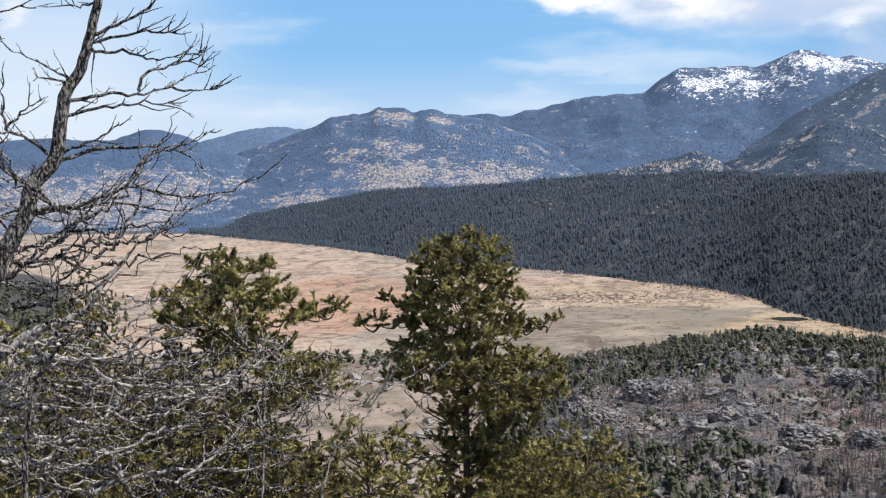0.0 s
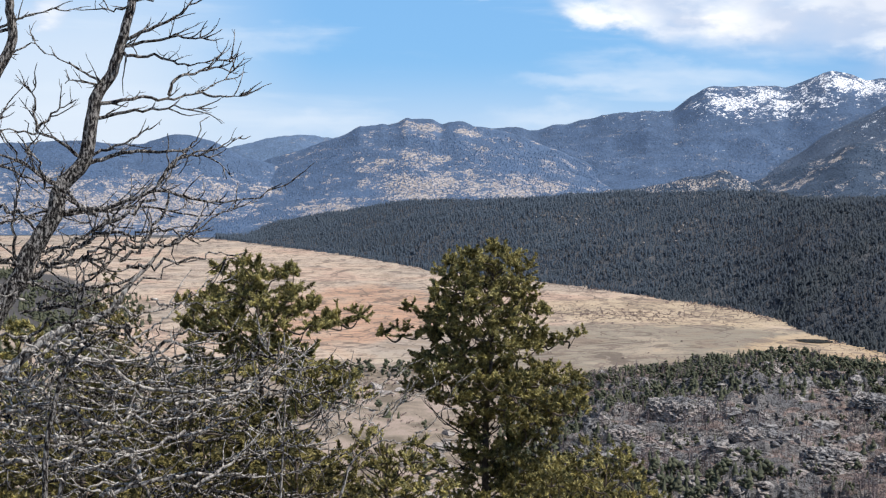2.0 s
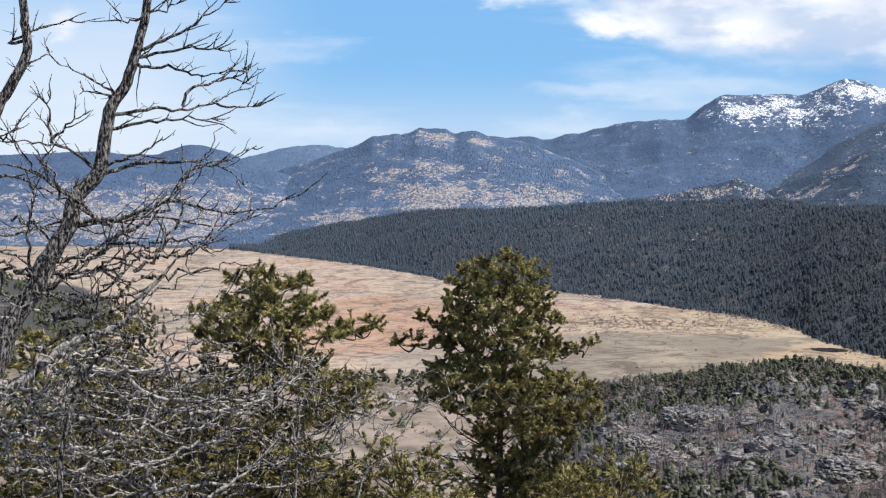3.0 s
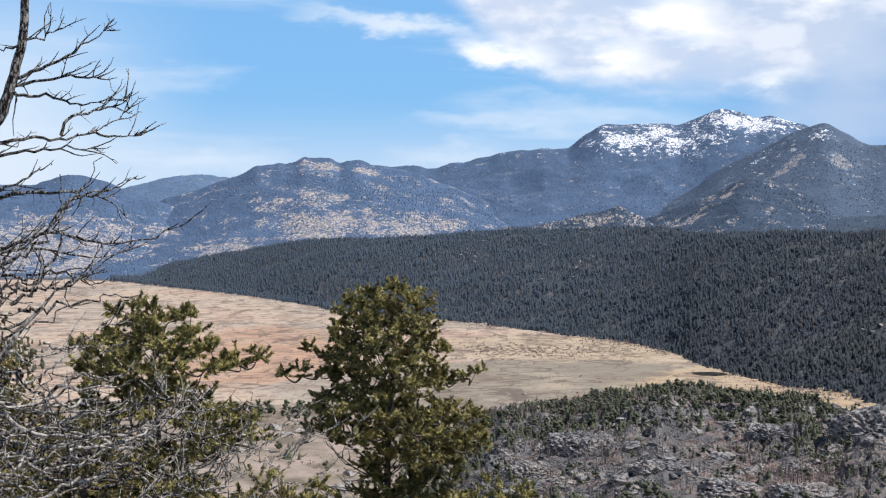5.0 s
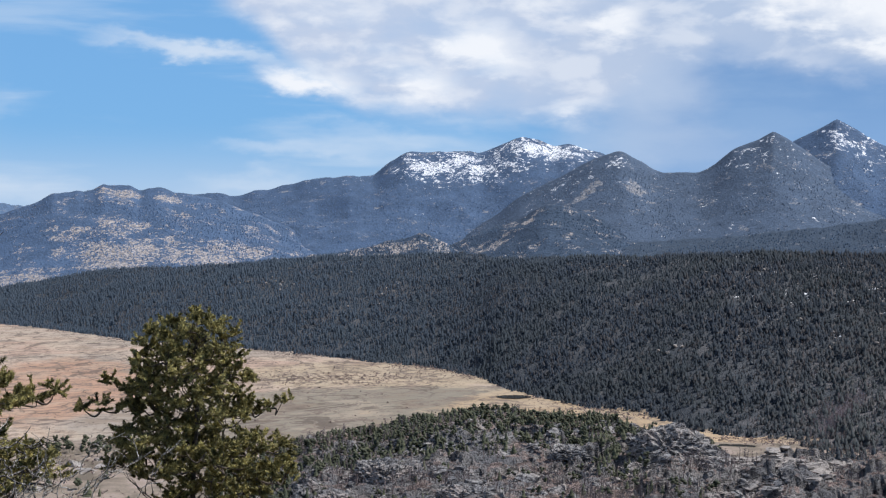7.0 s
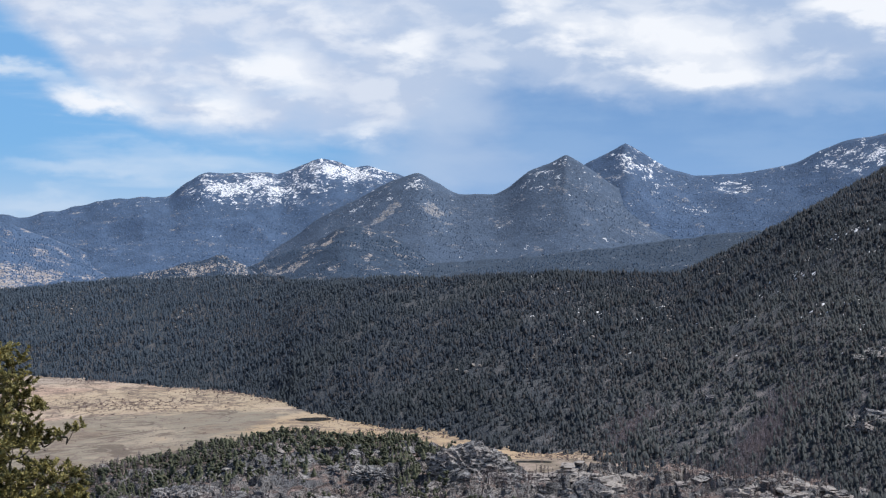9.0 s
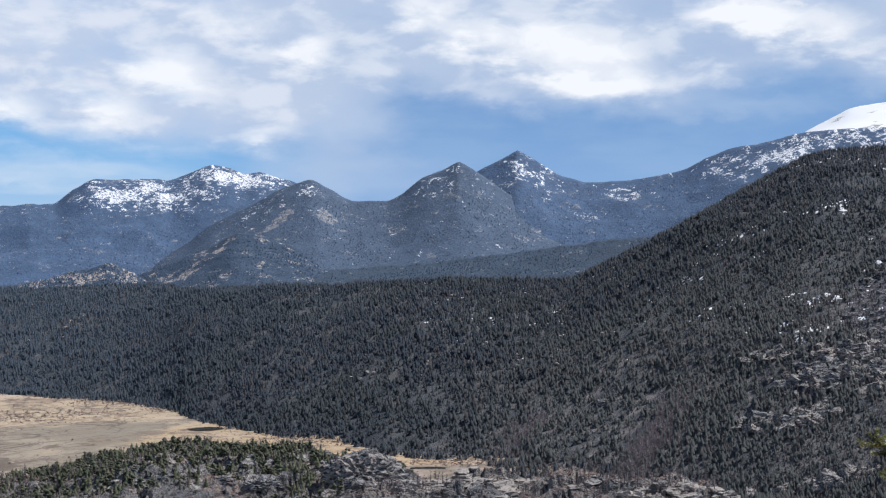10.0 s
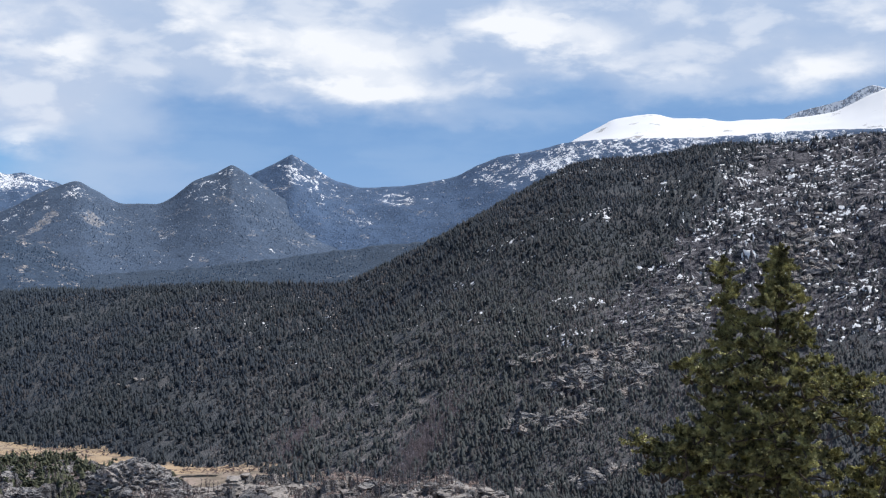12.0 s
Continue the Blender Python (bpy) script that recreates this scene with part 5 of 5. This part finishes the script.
def padded_pine(az, dist, top_el, label, left, right_, seed, low, gap=0.44, pad=0.36, tuft=24, needles=18, long=0.09, wide=0.036, leaf=None, bough=(), dead_limbs=0, loose=0.2, spires=(), flat=0.6, name="pine_tree"):
    """A pine whose foliage sits in pads at the limbs' ends. left, right_: depth below the top -> edge of the crown; low: depth of the lowest pads."""
    rng = np.random.RandomState(seed)
    foot = spot(az, dist)
    height = 180 + dist * math.tan(radians(top_el)) - foot.z
    root = tagged(new(name), label, "tree", "conifers on the slope")
    root.location = foot
    right = np.array([math.cos(radians(az)), -math.sin(radians(az)), 0])
    away = np.array([math.sin(radians(az)), math.cos(radians(az)), 0])
    lo, hi = line(left), line(right_)
    pads, tries = [], 0
    while tries < 6000 and len(pads) < 420:
        tries += 1
        d = rng.uniform(0, low)
        a, c = float(lo(d)) + pad * 0.6, float(hi(d)) - pad * 0.6
        if c <= a:
            a = c = 0.5 * (a + c)
        u = rng.uniform(a, c)
        half, mid = 0.5 * (c - a) + 0.15, 0.5 * (a + c)
        v = rng.uniform(-1, 1) * 0.85 * half * math.sqrt(max(0.02, 1 - ((u - mid) / (half + 0.01)) ** 2))
        q = np.array([u, v, height - d - pad * 0.3])
        if fbm(np.array([u * 0.9 + seed]), np.array([d * 1.1]), 2)[0] < -loose:
            continue
        if all((q[0] - o[0]) ** 2 + 0.6 * (q[1] - o[1]) ** 2 + 1.4 * (q[2] - o[2]) ** 2 > gap ** 2 for o in pads):
            pads.append(q)
    for u, d in bough:
        for s in (1.0, 0.82, 0.66, 0.5):
            pads.append(np.array([u * s, 0.1 * rng.randn(), height - d - 0.35 * (1 - s) + 0.06 * rng.randn()]))
    for u, d0, d1, half in spires:
        for k in range(11):
            d = d0 + (d1 - d0) * (k + 0.3) / 11
            pads.append(np.array([u * (0.9 + 0.1 * (1 - k / 11)) + half * (k / 11) * rng.uniform(-1, 1), half * (k / 11) * rng.uniform(-1, 1), height - d]))
    stem_top = height - 0.35
    zs = np.linspace(-0.4, stem_top, 22)
    stem = np.stack([0.07 * np.sin(zs * 0.9 + seed), 0.07 * np.cos(zs * 0.7), zs], 1)
    pieces = [tube(stem[:, :1] * right + stem[:, 1:2] * away + stem[:, 2:] * np.array([0, 0, 1.0]), 0.012 * height * np.clip(1 - zs / (height + 0.4), 0.03, 1) ** 0.9 + 0.01, 9)]
    tip_at, tip_way = [], []
    pads.sort(key=lambda q: math.hypot(q[0], q[1]))
    joint = []
    for q in pads:
        reach = math.hypot(q[0], q[1])
        near = min(joint, key=lambda o: float(np.sum((o - q) ** 2)) + (9 if o[2] > q[2] + 0.15 else 0), default=None)
        joint.append(q)
        z0 = max(q[2] - 0.45 * reach - 0.25 - 0.2 * rng.rand(), 0.15 * height)
        z0 = min(z0, stem_top - 0.05)
        s = np.array([np.interp(z0, zs, stem[:, 0]), np.interp(z0, zs, stem[:, 1]), z0])
        if near is not None and reach > 0.7 and float(np.linalg.norm(near - q)) < 0.75 * float(np.linalg.norm(s - q)):
            s = near - np.array([0, 0, 0.05])
        m1 = s + (q - s) * 0.4 + np.array([0, 0, -0.06 * reach]) + 0.06 * rng.randn(3)
        m2 = s + (q - s) * 0.75 + np.array([0, 0, -0.05 * reach]) + 0.06 * rng.randn(3)
        p = curve_through([s, m1, m2, q], 3)
        p = p[:, :1] * right + p[:, 1:2] * away + p[:, 2:] * np.array([0, 0, 1.0])
        pieces.append(tube(p, np.linspace(0.012 + 0.009 * reach, 0.006, len(p)), 5))
        c = p[-1]
        r_ = pad * (0.75 + 0.5 * rng.rand())
        for k in range(max(3, tuft // 4)):
            o = rng.randn(3) + np.array([0, 0, 0.35])
            o = o / np.linalg.norm(o) * (0.7 + 0.6 * rng.rand()) * np.array([r_, r_, r_ * flat])
            start = c - 0.25 * o + 0.3 * r_ * rng.randn(3) * np.array([1, 1, flat])
            bend = np.array([0, 0, 0.22 * r_])
            if k % 3 == 0:
                pieces.append(tube(np.array([start, start + 0.5 * o, start + o + bend]), (0.007, 0.006, 0.004), 3))
            for s_ in (0.3, 0.55, 0.78, 1.0):
                tip_at.append(start + o * s_ + bend * s_ * s_)
                tip_way.append(o / (np.linalg.norm(o) + 1e-9) * (0.5 + 0.6 * s_) + np.array([0, 0, 0.25]))
    v, f = pieces[0]
    part("trunk", mesh_of("trunk", v, f, (PINE_BARK,)), root, "rough grey-brown trunk")
    v, f = joined(pieces[1:])
    tagged(part("bough_frame", mesh_of("bough_frame", v, f, (PINE_BARK,)), root, "crooked grey-brown boughs"), kind="stuff")
    if dead_limbs:
        dead = []
        for i in range(dead_limbs):
            z = height - low * (0.60 + 0.05 * i)
            p = wander(rng, (0, 0, z), -right + np.array([0, 0, -0.05 + 0.4 * rng.rand()]) + 0.3 * rng.randn(3) * np.array([1, 1, 0]), rng.uniform(1.4, 2.1), 7, 0.12, 0.05)
            dead.append(tube(p, np.linspace(0.032, 0.008, 8), 5))
            for k in range(10):
                s = rng.randint(2, 7)
                dead.append(tube(wander(rng, p[s], p[s] - p[s - 1] + 0.12 * rng.randn(3), rng.uniform(0.3, 0.8), 4, 0.18, 0.12), np.linspace(0.013, 0.004, 5), 4))
        v, f = joined(dead)
        part("dead_bough", mesh_of("dead_bough", v, f, (DEAD_BARK,)), root, "bare dead grey lower boughs")
    way = np.array(tip_way)
    way /= np.linalg.norm(way, axis=1)[:, None] + 1e-9
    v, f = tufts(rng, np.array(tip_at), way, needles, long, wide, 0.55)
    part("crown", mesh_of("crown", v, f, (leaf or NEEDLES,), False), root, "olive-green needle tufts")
    return root


padded_pine(1.05, 32, -3.36, "olive-green pine with a rounded open crown",
            ((0, -0.4), (0.2, -1.15), (0.5, -1.46), (0.9, -1.56), (1.3, -1.65), (1.7, -1.7), (2.1, -1.6), (2.8, -1.9), (3.2, -2.2), (3.55, -2.2), (3.8, -0.9), (4.4, -0.6), (5.2, -0.6), (6.2, -1.0), (8, -1.5)),
            ((0, 0.5), (0.2, 0.9), (0.5, 1.17), (0.9, 1.25), (1.3, 1.45), (1.7, 1.45), (2.3, 1.6), (2.8, 1.5), (3.1, 2.3), (3.6, 2.5), (3.9, 2.4), (4.4, 1.8), (5.0, 1.7), (5.6, 2.4), (6.2, 3.6), (8, 3.8)),
            5, 7.6, gap=0.42, pad=0.29, tuft=36, flat=0.6, needles=18, long=0.085, wide=0.038, bough=((-2.65, 2.15), (-1.95, 1.6), (2.1, 2.25), (0.9, 4.1), (-0.6, 4.4), (1.0, 4.8), (-0.7, 5.2), (0.5, 5.6)), dead_limbs=4)
padded_pine(-9.1, 29, -4.1, "flat-topped limber pine behind the dead branches",
            ((0, -0.95), (0.25, -1.05), (0.5, -0.8), (0.7, -1.8), (1.0, -1.95), (1.35, -1.8), (1.7, -1.6), (2.2, -1.8), (3, -2.2), (5, -2.2)),
            ((0, 0.3), (0.25, 0.95), (0.5, 1.0), (0.8, 1.2), (1.1, 1.5), (1.3, 2.0), (1.6, 1.9), (1.8, 1.0), (2.1, 1.9), (2.5, 2.4), (3.2, 2.45), (3.6, 2.3), (4.2, 1.5), (6, 1.5)),
            8, 5.2, gap=0.46, pad=0.29, tuft=36, needles=18, long=0.095, wide=0.036, bough=((2.2, 1.35),), loose=0.08)
padded_pine(-15.4, 33, -4.7, "young fir with shade-darkened needles behind bare branches",
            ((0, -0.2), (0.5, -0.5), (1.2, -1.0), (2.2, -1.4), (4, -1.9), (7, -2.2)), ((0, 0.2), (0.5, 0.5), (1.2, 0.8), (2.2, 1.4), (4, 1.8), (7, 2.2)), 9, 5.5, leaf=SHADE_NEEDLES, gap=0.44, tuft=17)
padded_pine(-18.6, 22, -6.6, "bushy pine at the edge of the dead branches",
            ((0, -0.5), (0.6, -0.9), (1.5, -1.4), (4, -1.7)), ((0, 0.4), (0.6, 0.8), (1.5, 1.2), (4, 1.6)), 12, 4.0, gap=0.44, pad=0.32, tuft=17)
padded_pine(-3.3, 25, -11.3, "low bushy pine below the flat-topped pine",
            ((0, -0.6), (0.4, -1.1), (1.0, -1.6), (3, -1.9)), ((0, 0.4), (0.4, 1.0), (1.0, 1.4), (3, 1.7)), 13, 2.6, gap=0.44, pad=0.30, tuft=17)
padded_pine(6.3, 27, -12.0, "low bushy pine beside the round-crowned pine",
            ((0, -0.9), (0.4, -1.5), (1.0, -1.9), (3, -2.0)), ((0, 0.5), (0.5, 1.0), (1.0, 1.3), (3, 1.5)), 14, 2.4, gap=0.44, pad=0.32, tuft=17)
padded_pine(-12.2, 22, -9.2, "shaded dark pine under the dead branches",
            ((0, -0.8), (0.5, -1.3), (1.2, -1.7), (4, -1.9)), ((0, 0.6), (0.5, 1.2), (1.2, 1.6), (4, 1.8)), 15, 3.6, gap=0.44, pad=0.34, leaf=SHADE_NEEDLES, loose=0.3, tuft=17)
padded_pine(-16.8, 19, -9.6, "dense juniper with shade-darkened needles behind crossing dead branches",
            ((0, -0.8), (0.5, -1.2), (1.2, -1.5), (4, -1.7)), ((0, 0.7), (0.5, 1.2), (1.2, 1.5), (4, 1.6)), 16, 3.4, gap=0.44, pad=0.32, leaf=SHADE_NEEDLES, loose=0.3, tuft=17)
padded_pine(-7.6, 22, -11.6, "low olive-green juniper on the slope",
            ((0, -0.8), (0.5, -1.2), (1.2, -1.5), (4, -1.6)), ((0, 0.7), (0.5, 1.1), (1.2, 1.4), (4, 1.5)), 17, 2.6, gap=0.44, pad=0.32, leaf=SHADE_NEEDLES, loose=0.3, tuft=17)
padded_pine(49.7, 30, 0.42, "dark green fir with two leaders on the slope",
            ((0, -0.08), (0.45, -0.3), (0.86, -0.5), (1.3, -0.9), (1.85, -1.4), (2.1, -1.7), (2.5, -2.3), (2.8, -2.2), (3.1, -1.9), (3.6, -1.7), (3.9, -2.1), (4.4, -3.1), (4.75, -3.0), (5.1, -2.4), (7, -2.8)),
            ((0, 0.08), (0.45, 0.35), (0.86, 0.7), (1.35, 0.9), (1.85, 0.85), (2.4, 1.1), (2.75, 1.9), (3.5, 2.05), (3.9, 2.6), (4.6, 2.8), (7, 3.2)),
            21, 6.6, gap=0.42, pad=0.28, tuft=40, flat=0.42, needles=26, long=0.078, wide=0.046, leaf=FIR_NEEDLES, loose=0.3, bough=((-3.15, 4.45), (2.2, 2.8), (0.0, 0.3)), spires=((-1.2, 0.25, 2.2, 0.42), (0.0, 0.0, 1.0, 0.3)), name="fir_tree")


def dead_tree(name, az, dist, trunk, trunk_rad, limbs, label, mat, seed, twig_count=7.5, twig_len=0.42, rad=0.022, crook=0.014):
    """A bare tree from the line of its trunk and main limbs (metres to the right, metres above the eye), with generated side twigs."""
    rng = np.random.RandomState(seed)
    right = np.array([math.cos(radians(az)), -math.sin(radians(az)), 0])
    away = np.array([math.sin(radians(az)), math.cos(radians(az)), 0])
    base = away * dist + np.array([0, 0, 180.0])
    root = tagged(new(name), label, "dead tree")
    foot = base + right * trunk[-1][0]
    g = spot(math.degrees(math.atan2(foot[0], foot[1])), math.hypot(foot[0], foot[1]))
    root.location = g
    zero = np.array(g)
    full = [right * u + np.array([0, 0, w]) + base - zero for u, w in trunk]
    full.append(np.array([0.15, 0.1, -0.4]))
    pts = curve_through(full[::-1], 4)
    pts[::3] += 0.010 * rng.randn(*pts[::3].shape)
    v, f = tube(pts, np.interp(np.linspace(0, 1, len(pts)), [0, 0.5, 1], trunk_rad), 10)
    part("trunk", mesh_of("trunk", v, f, (mat,)), root)
    spine = curve_through(trunk, 8)
    for limb in limbs:
        gap = np.hypot(spine[:, 0] - limb[0][0], spine[:, 1] - limb[0][1])
        if gap.min() < 0.3:
            limb = (tuple(spine[int(gap.argmin())]),) + tuple(limb)
        k = rng.uniform(-0.45, 0.45)
        fan = [right * u + np.array([0, 0, w]) + base - zero + away * k * math.hypot(u - limb[0][0], w - limb[0][1]) for u, w in limb]
        line_ = curve_through(fan, 5)
        line_[1::2] += crook * rng.randn(*line_[1::2].shape)
        L = np.linalg.norm(np.diff(line_, axis=0), axis=1).sum()
        r0 = rad * (0.55 + 0.45 * min(L, 1.6))
        v, f = tube(line_, np.linspace(r0, 0.004, len(line_)), 6)
        branch = part("branch", mesh_of("branch", v, f, (mat,)), root)
        pieces = []
        n = int(twig_count * L) + 2
        for j in range(n):
            b = rng.randint(max(1, len(line_) // 5), len(line_))
            d = line_[b] - line_[b - 1]
            d /= np.linalg.norm(d) + 1e-9
            out = d + 0.40 * rng.randn(3)
            tw = wander(rng, line_[b], out, twig_len * (0.15 + 0.85 * rng.rand() ** 1.5), 5, 0.15, 0.10)
            pieces.append(tube(tw, np.linspace(0.0085, 0.0032, 6), 4))
            for q in range(rng.randint(0, 3)):
                c = rng.randint(1, 5)
                t2 = wander(rng, tw[c], tw[c] - tw[c - 1] + 0.05 * rng.randn(3), twig_len * (0.12 + 0.3 * rng.rand()), 3, 0.25, 0.05)
                pieces.append(tube(t2, np.linspace(0.0048, 0.0022, 4), 3))
        v, f = joined(pieces)
        tagged(part("twig_spray", mesh_of("twig_spray", v, f, (mat,)), branch), kind="stuff")
    return root


dead_tree("dead_tree", -15, 14,
          ((0.16, 2.4), (0.12, 1.73), (0.02, 1.31), (-0.08, 0.94), (-0.23, 0.71), (-0.30, 0.40), (-0.37, 0.01), (-0.61, -0.27), (-0.67, -0.55), (-0.91, -0.93), (-1.01, -1.21), (-1.27, -1.63), (-1.7, -3.0), (-1.9, -5.0)),
          (0.13, 0.080, 0.038),
          (((0.05, 1.27), (0.45, 1.45), (0.69, 1.61), (0.95, 1.76)), ((0.04, 1.20), (0.48, 1.29), (0.79, 1.28), (0.90, 1.31)),
           ((0.07, 1.12), (0.41, 1.08), (0.69, 1.02), (0.94, 1.06)), ((-0.18, 0.61), (0.17, 0.69), (0.55, 0.70), (0.90, 0.81), (1.22, 1.05)),
           ((0.48, 0.71), (0.59, 0.91), (0.97, 1.03), (1.16, 1.12)), ((0.76, 0.74), (1.04, 0.71), (1.22, 0.73)),
           ((-0.23, 0.45), (0.14, 0.55), (0.55, 0.57), (0.83, 0.56)), ((-0.30, 0.01), (0.07, 0.11), (0.56, 0.13), (0.91, 0.14), (1.24, 0.27)),
           ((-0.54, -0.50), (-0.06, -0.44), (0.35, -0.28), (0.70, -0.36), (1.12, -0.38), (1.69, -0.17)), ((0.38, -0.22), (0.56, 0.03), (0.84, 0.10), (1.12, -0.07))) +
          (((-0.23, 0.85), (-0.44, 0.96), (-0.72, 1.11)), ((-0.25, 0.80), (-0.40, 0.83), (-0.54, 0.84)), ((-0.37, 0.01), (-0.67, 0.25), (-1.00, 0.31), (-1.20, 0.31)),
           ((-0.84, 0.31), (-0.85, 0.59), (-0.84, 0.86)), ((-0.84, 0.33), (-0.67, 0.49), (-0.50, 0.60)), ((0.12, 1.66), (-0.07, 1.55), (-0.22, 1.71)),
           ((-0.67, -0.55), (-0.23, -0.51), (0.28, -0.47), (0.84, -0.58), (1.23, -0.50)), ((-0.91, -0.93), (-0.47, -0.83), (0.00, -0.51), (0.35, -0.22)),
           ((0.10, 1.66), (0.34, 1.74), (0.48, 1.81)), ((-0.34, 0.05), (0.00, 0.19), (0.24, 0.34), (0.28, 0.36)), ((-0.88, -1.18), (-0.67, -1.07), (-0.34, -0.83), (-0.27, -0.79))) +
          (((-0.64, -0.24), (-1.00, 0.00), (-1.27, 0.07), (-1.53, 0.03)), ((-1.01, -1.21), (-1.07, -0.86), (-1.06, -0.52), (-1.01, -0.24), (-0.97, 0.00)), ((-0.67, -0.51), (-1.01, -0.55), (-1.34, -0.57)),
           ((-1.0, -1.2), (-0.6, -1.35), (-0.2, -1.3), (0.18, -1.22), (0.45, -0.93), (0.84, -0.72), (1.02, -0.57), (1.23, -0.50))),
          "bare dead tree with dark bark and crooked twigs", DEAD_BARK, 31)
dead_tree("dead_tree", -15, 15,
          ((-1.25, 2.4), (-1.18, 1.80), (-1.15, 1.47), (-1.16, 1.26), (-1.33, 0.92), (-1.52, 0.54), (-1.8, -0.4), (-2.0, -2.0), (-2.1, -5.0)), (0.10, 0.06, 0.04),
          (((-1.33, 1.41), (-1.13, 1.52), (-0.93, 1.61), (-0.70, 1.69)), ((-1.18, 1.16), (-1.00, 1.27), (-0.90, 1.34)), ((-1.40, 0.37), (-1.27, 0.51), (-1.20, 0.61)),
           ((-1.7, -0.1), (-1.3, -0.05), (-0.9, -0.2), (-0.5, -0.1)), ((-1.8, -0.6), (-1.4, -0.7), (-1.0, -0.62), (-0.5, -0.9)), ((-1.85, -1.0), (-1.4, -0.9), (-1.0, -1.1), (-0.6, -1.05))),
          "second slim dead tree with dark twigs", DEAD_BARK, 33)
dead_tree("fallen_dead_tree", -15, 13,
          ((0.31, -0.93), (0.11, -1.15), (-0.05, -1.38), (-0.28, -1.53), (-0.67, -1.68), (-1.06, -2.01), (-1.44, -2.30), (-1.9, -3.2), (-2.1, -4.6)), (0.085, 0.048, 0.012),
          (((-0.61, -1.70), (-0.19, -1.84), (0.21, -2.00), (0.58, -2.03), (1.12, -2.04)), ((-0.67, -1.78), (-0.15, -1.96), (0.21, -2.16), (0.72, -2.19), (1.12, -2.14), (1.37, -1.99), (1.57, -1.82)),
           ((-0.05, -1.38), (0.18, -1.49), (0.58, -1.39)), ((-1.38, -2.47), (-0.99, -2.35), (-0.67, -2.27), (-0.19, -2.30), (0.14, -2.26)), ((-1.25, -2.00), (-0.77, -2.15), (-0.28, -2.23), (0.14, -2.38), (0.35, -2.61)),
           ((-0.58, -2.36), (-0.19, -2.54), (0.21, -2.62), (0.58, -2.70)), ((0.72, -2.19), (0.99, -2.37), (1.26, -2.30), (1.37, -2.06)), ((0.28, -1.97), (0.38, -1.76), (0.58, -1.65), (1.05, -1.62)), ((1.57, -1.82), (1.78, -1.88))) +
          (((-1.31, -2.64), (-0.87, -2.52), (-0.45, -2.60), (0.05, -2.82), (0.45, -2.94), (0.85, -2.85)), ((-0.93, -2.79), (-0.55, -2.73), (-0.09, -2.78), (0.28, -2.76)), ((0.58, -2.70), (0.85, -2.64), (1.06, -2.51)),
           ((-1.25, -2.88), (-0.77, -2.93), (-0.12, -3.09), (0.31, -3.28)), ((-0.19, -3.26), (0.31, -3.14), (0.79, -3.09), (1.34, -3.15), (1.76, -3.12)), ((-1.29, -2.45), (-1.17, -2.83), (-1.06, -3.22))),
          "fallen tangle of bleached grey dead branches", PALE_WOOD, 35, twig_count=4, rad=0.025, crook=0.022)
dead_tree("dead_sapling", -15, 13.5,
          ((1.65, -1.74), (1.67, -2.4), (1.64, -3.14), (1.6, -4.8)), (0.016, 0.012, 0.006),
          (((1.67, -2.4), (1.82, -2.22), (1.85, -2.04)), ((1.64, -2.76), (1.90, -2.67), (2.15, -2.49)), ((0.95, -3.1), (1.32, -2.98), (1.64, -2.99)), ((1.25, -2.77), (1.46, -3.05), (1.68, -3.46)), ((1.66, -2.1), (1.5, -1.95), (1.4, -1.75)), ((1.65, -2.9), (1.9, -2.95), (2.3, -2.8))),
          "thin bleached dead sapling with upturned twigs", PALE_WOOD, 39, twig_count=12, rad=0.014)


def tangle(az, dist, count, seed, u_range, w_range, label, mat, rad, slope=0.0):
    """A low mass of crooked dead branches that sprout from one stump."""
    rng = np.random.RandomState(seed)
    limbs = []
    for _ in range(count):
        u, w = rng.uniform(*u_range), rng.uniform(*w_range)
        L, a = rng.uniform(0.6, 1.5), rng.uniform(-0.5, 0.45) + slope
        if rng.rand() < 0.35:
            a = math.pi - a
        bend = rng.uniform(-0.9, 0.9)
        pts, p = [], np.array([u, w])
        for k in range(5):
            pts.append(tuple(p))
            p = p + L / 4 * np.array([math.cos(a), math.sin(a)])
            a += bend * 0.5 + 0.2 * rng.randn()
        limbs.append(tuple(pts))
    um = 0.5 * (u_range[0] + u_range[1])
    stem = ((um + 0.5, w_range[0] + 0.15), (um + 0.1, w_range[0] - 0.1), (um - 0.1, w_range[0] - 0.5), (um - 0.2, w_range[0] - 1.5))
    return dead_tree("dead_shrub", az, dist, stem, (0.03, 0.022, 0.012), limbs, label, mat, seed, twig_count=2.2, twig_len=0.45, rad=rad, crook=0.028)


tangle(-16, 12.5, 24, 51, (-1.1, 1.0), (-3.1, -1.7), "tangled dead shrub with crooked pale grey branches", PALE_WOOD, 0.015)
tangle(-15, 14.5, 34, 52, (-1.2, 1.4), (-3.7, -2.2), "dense dark dead shrub with interlaced branches", DEAD_BARK, 0.017)
tangle(-16.5, 12.0, 24, 53, (-0.9, 0.6), (-1.6, -0.4), "dark dead shrub of fine crossing twigs", DEAD_BARK, 0.016, 0.3)
tangle(-14, 13.2, 26, 55, (-1.0, 1.6), (-3.2, -1.9), "dark dead shrub with long crooked branches", DEAD_BARK, 0.014)
tangle(-17, 13.0, 22, 56, (-0.9, 0.9), (-2.6, -1.3), "pale dead shrub of bent bare branches", PALE_WOOD, 0.013, 0.1)
tangle(-5.0, 21.0, 16, 54, (-0.9, 0.9), (-4.6, -3.8), "grey leafless bush of fine upright twigs", PALE_WOOD, 0.010, 0.9)
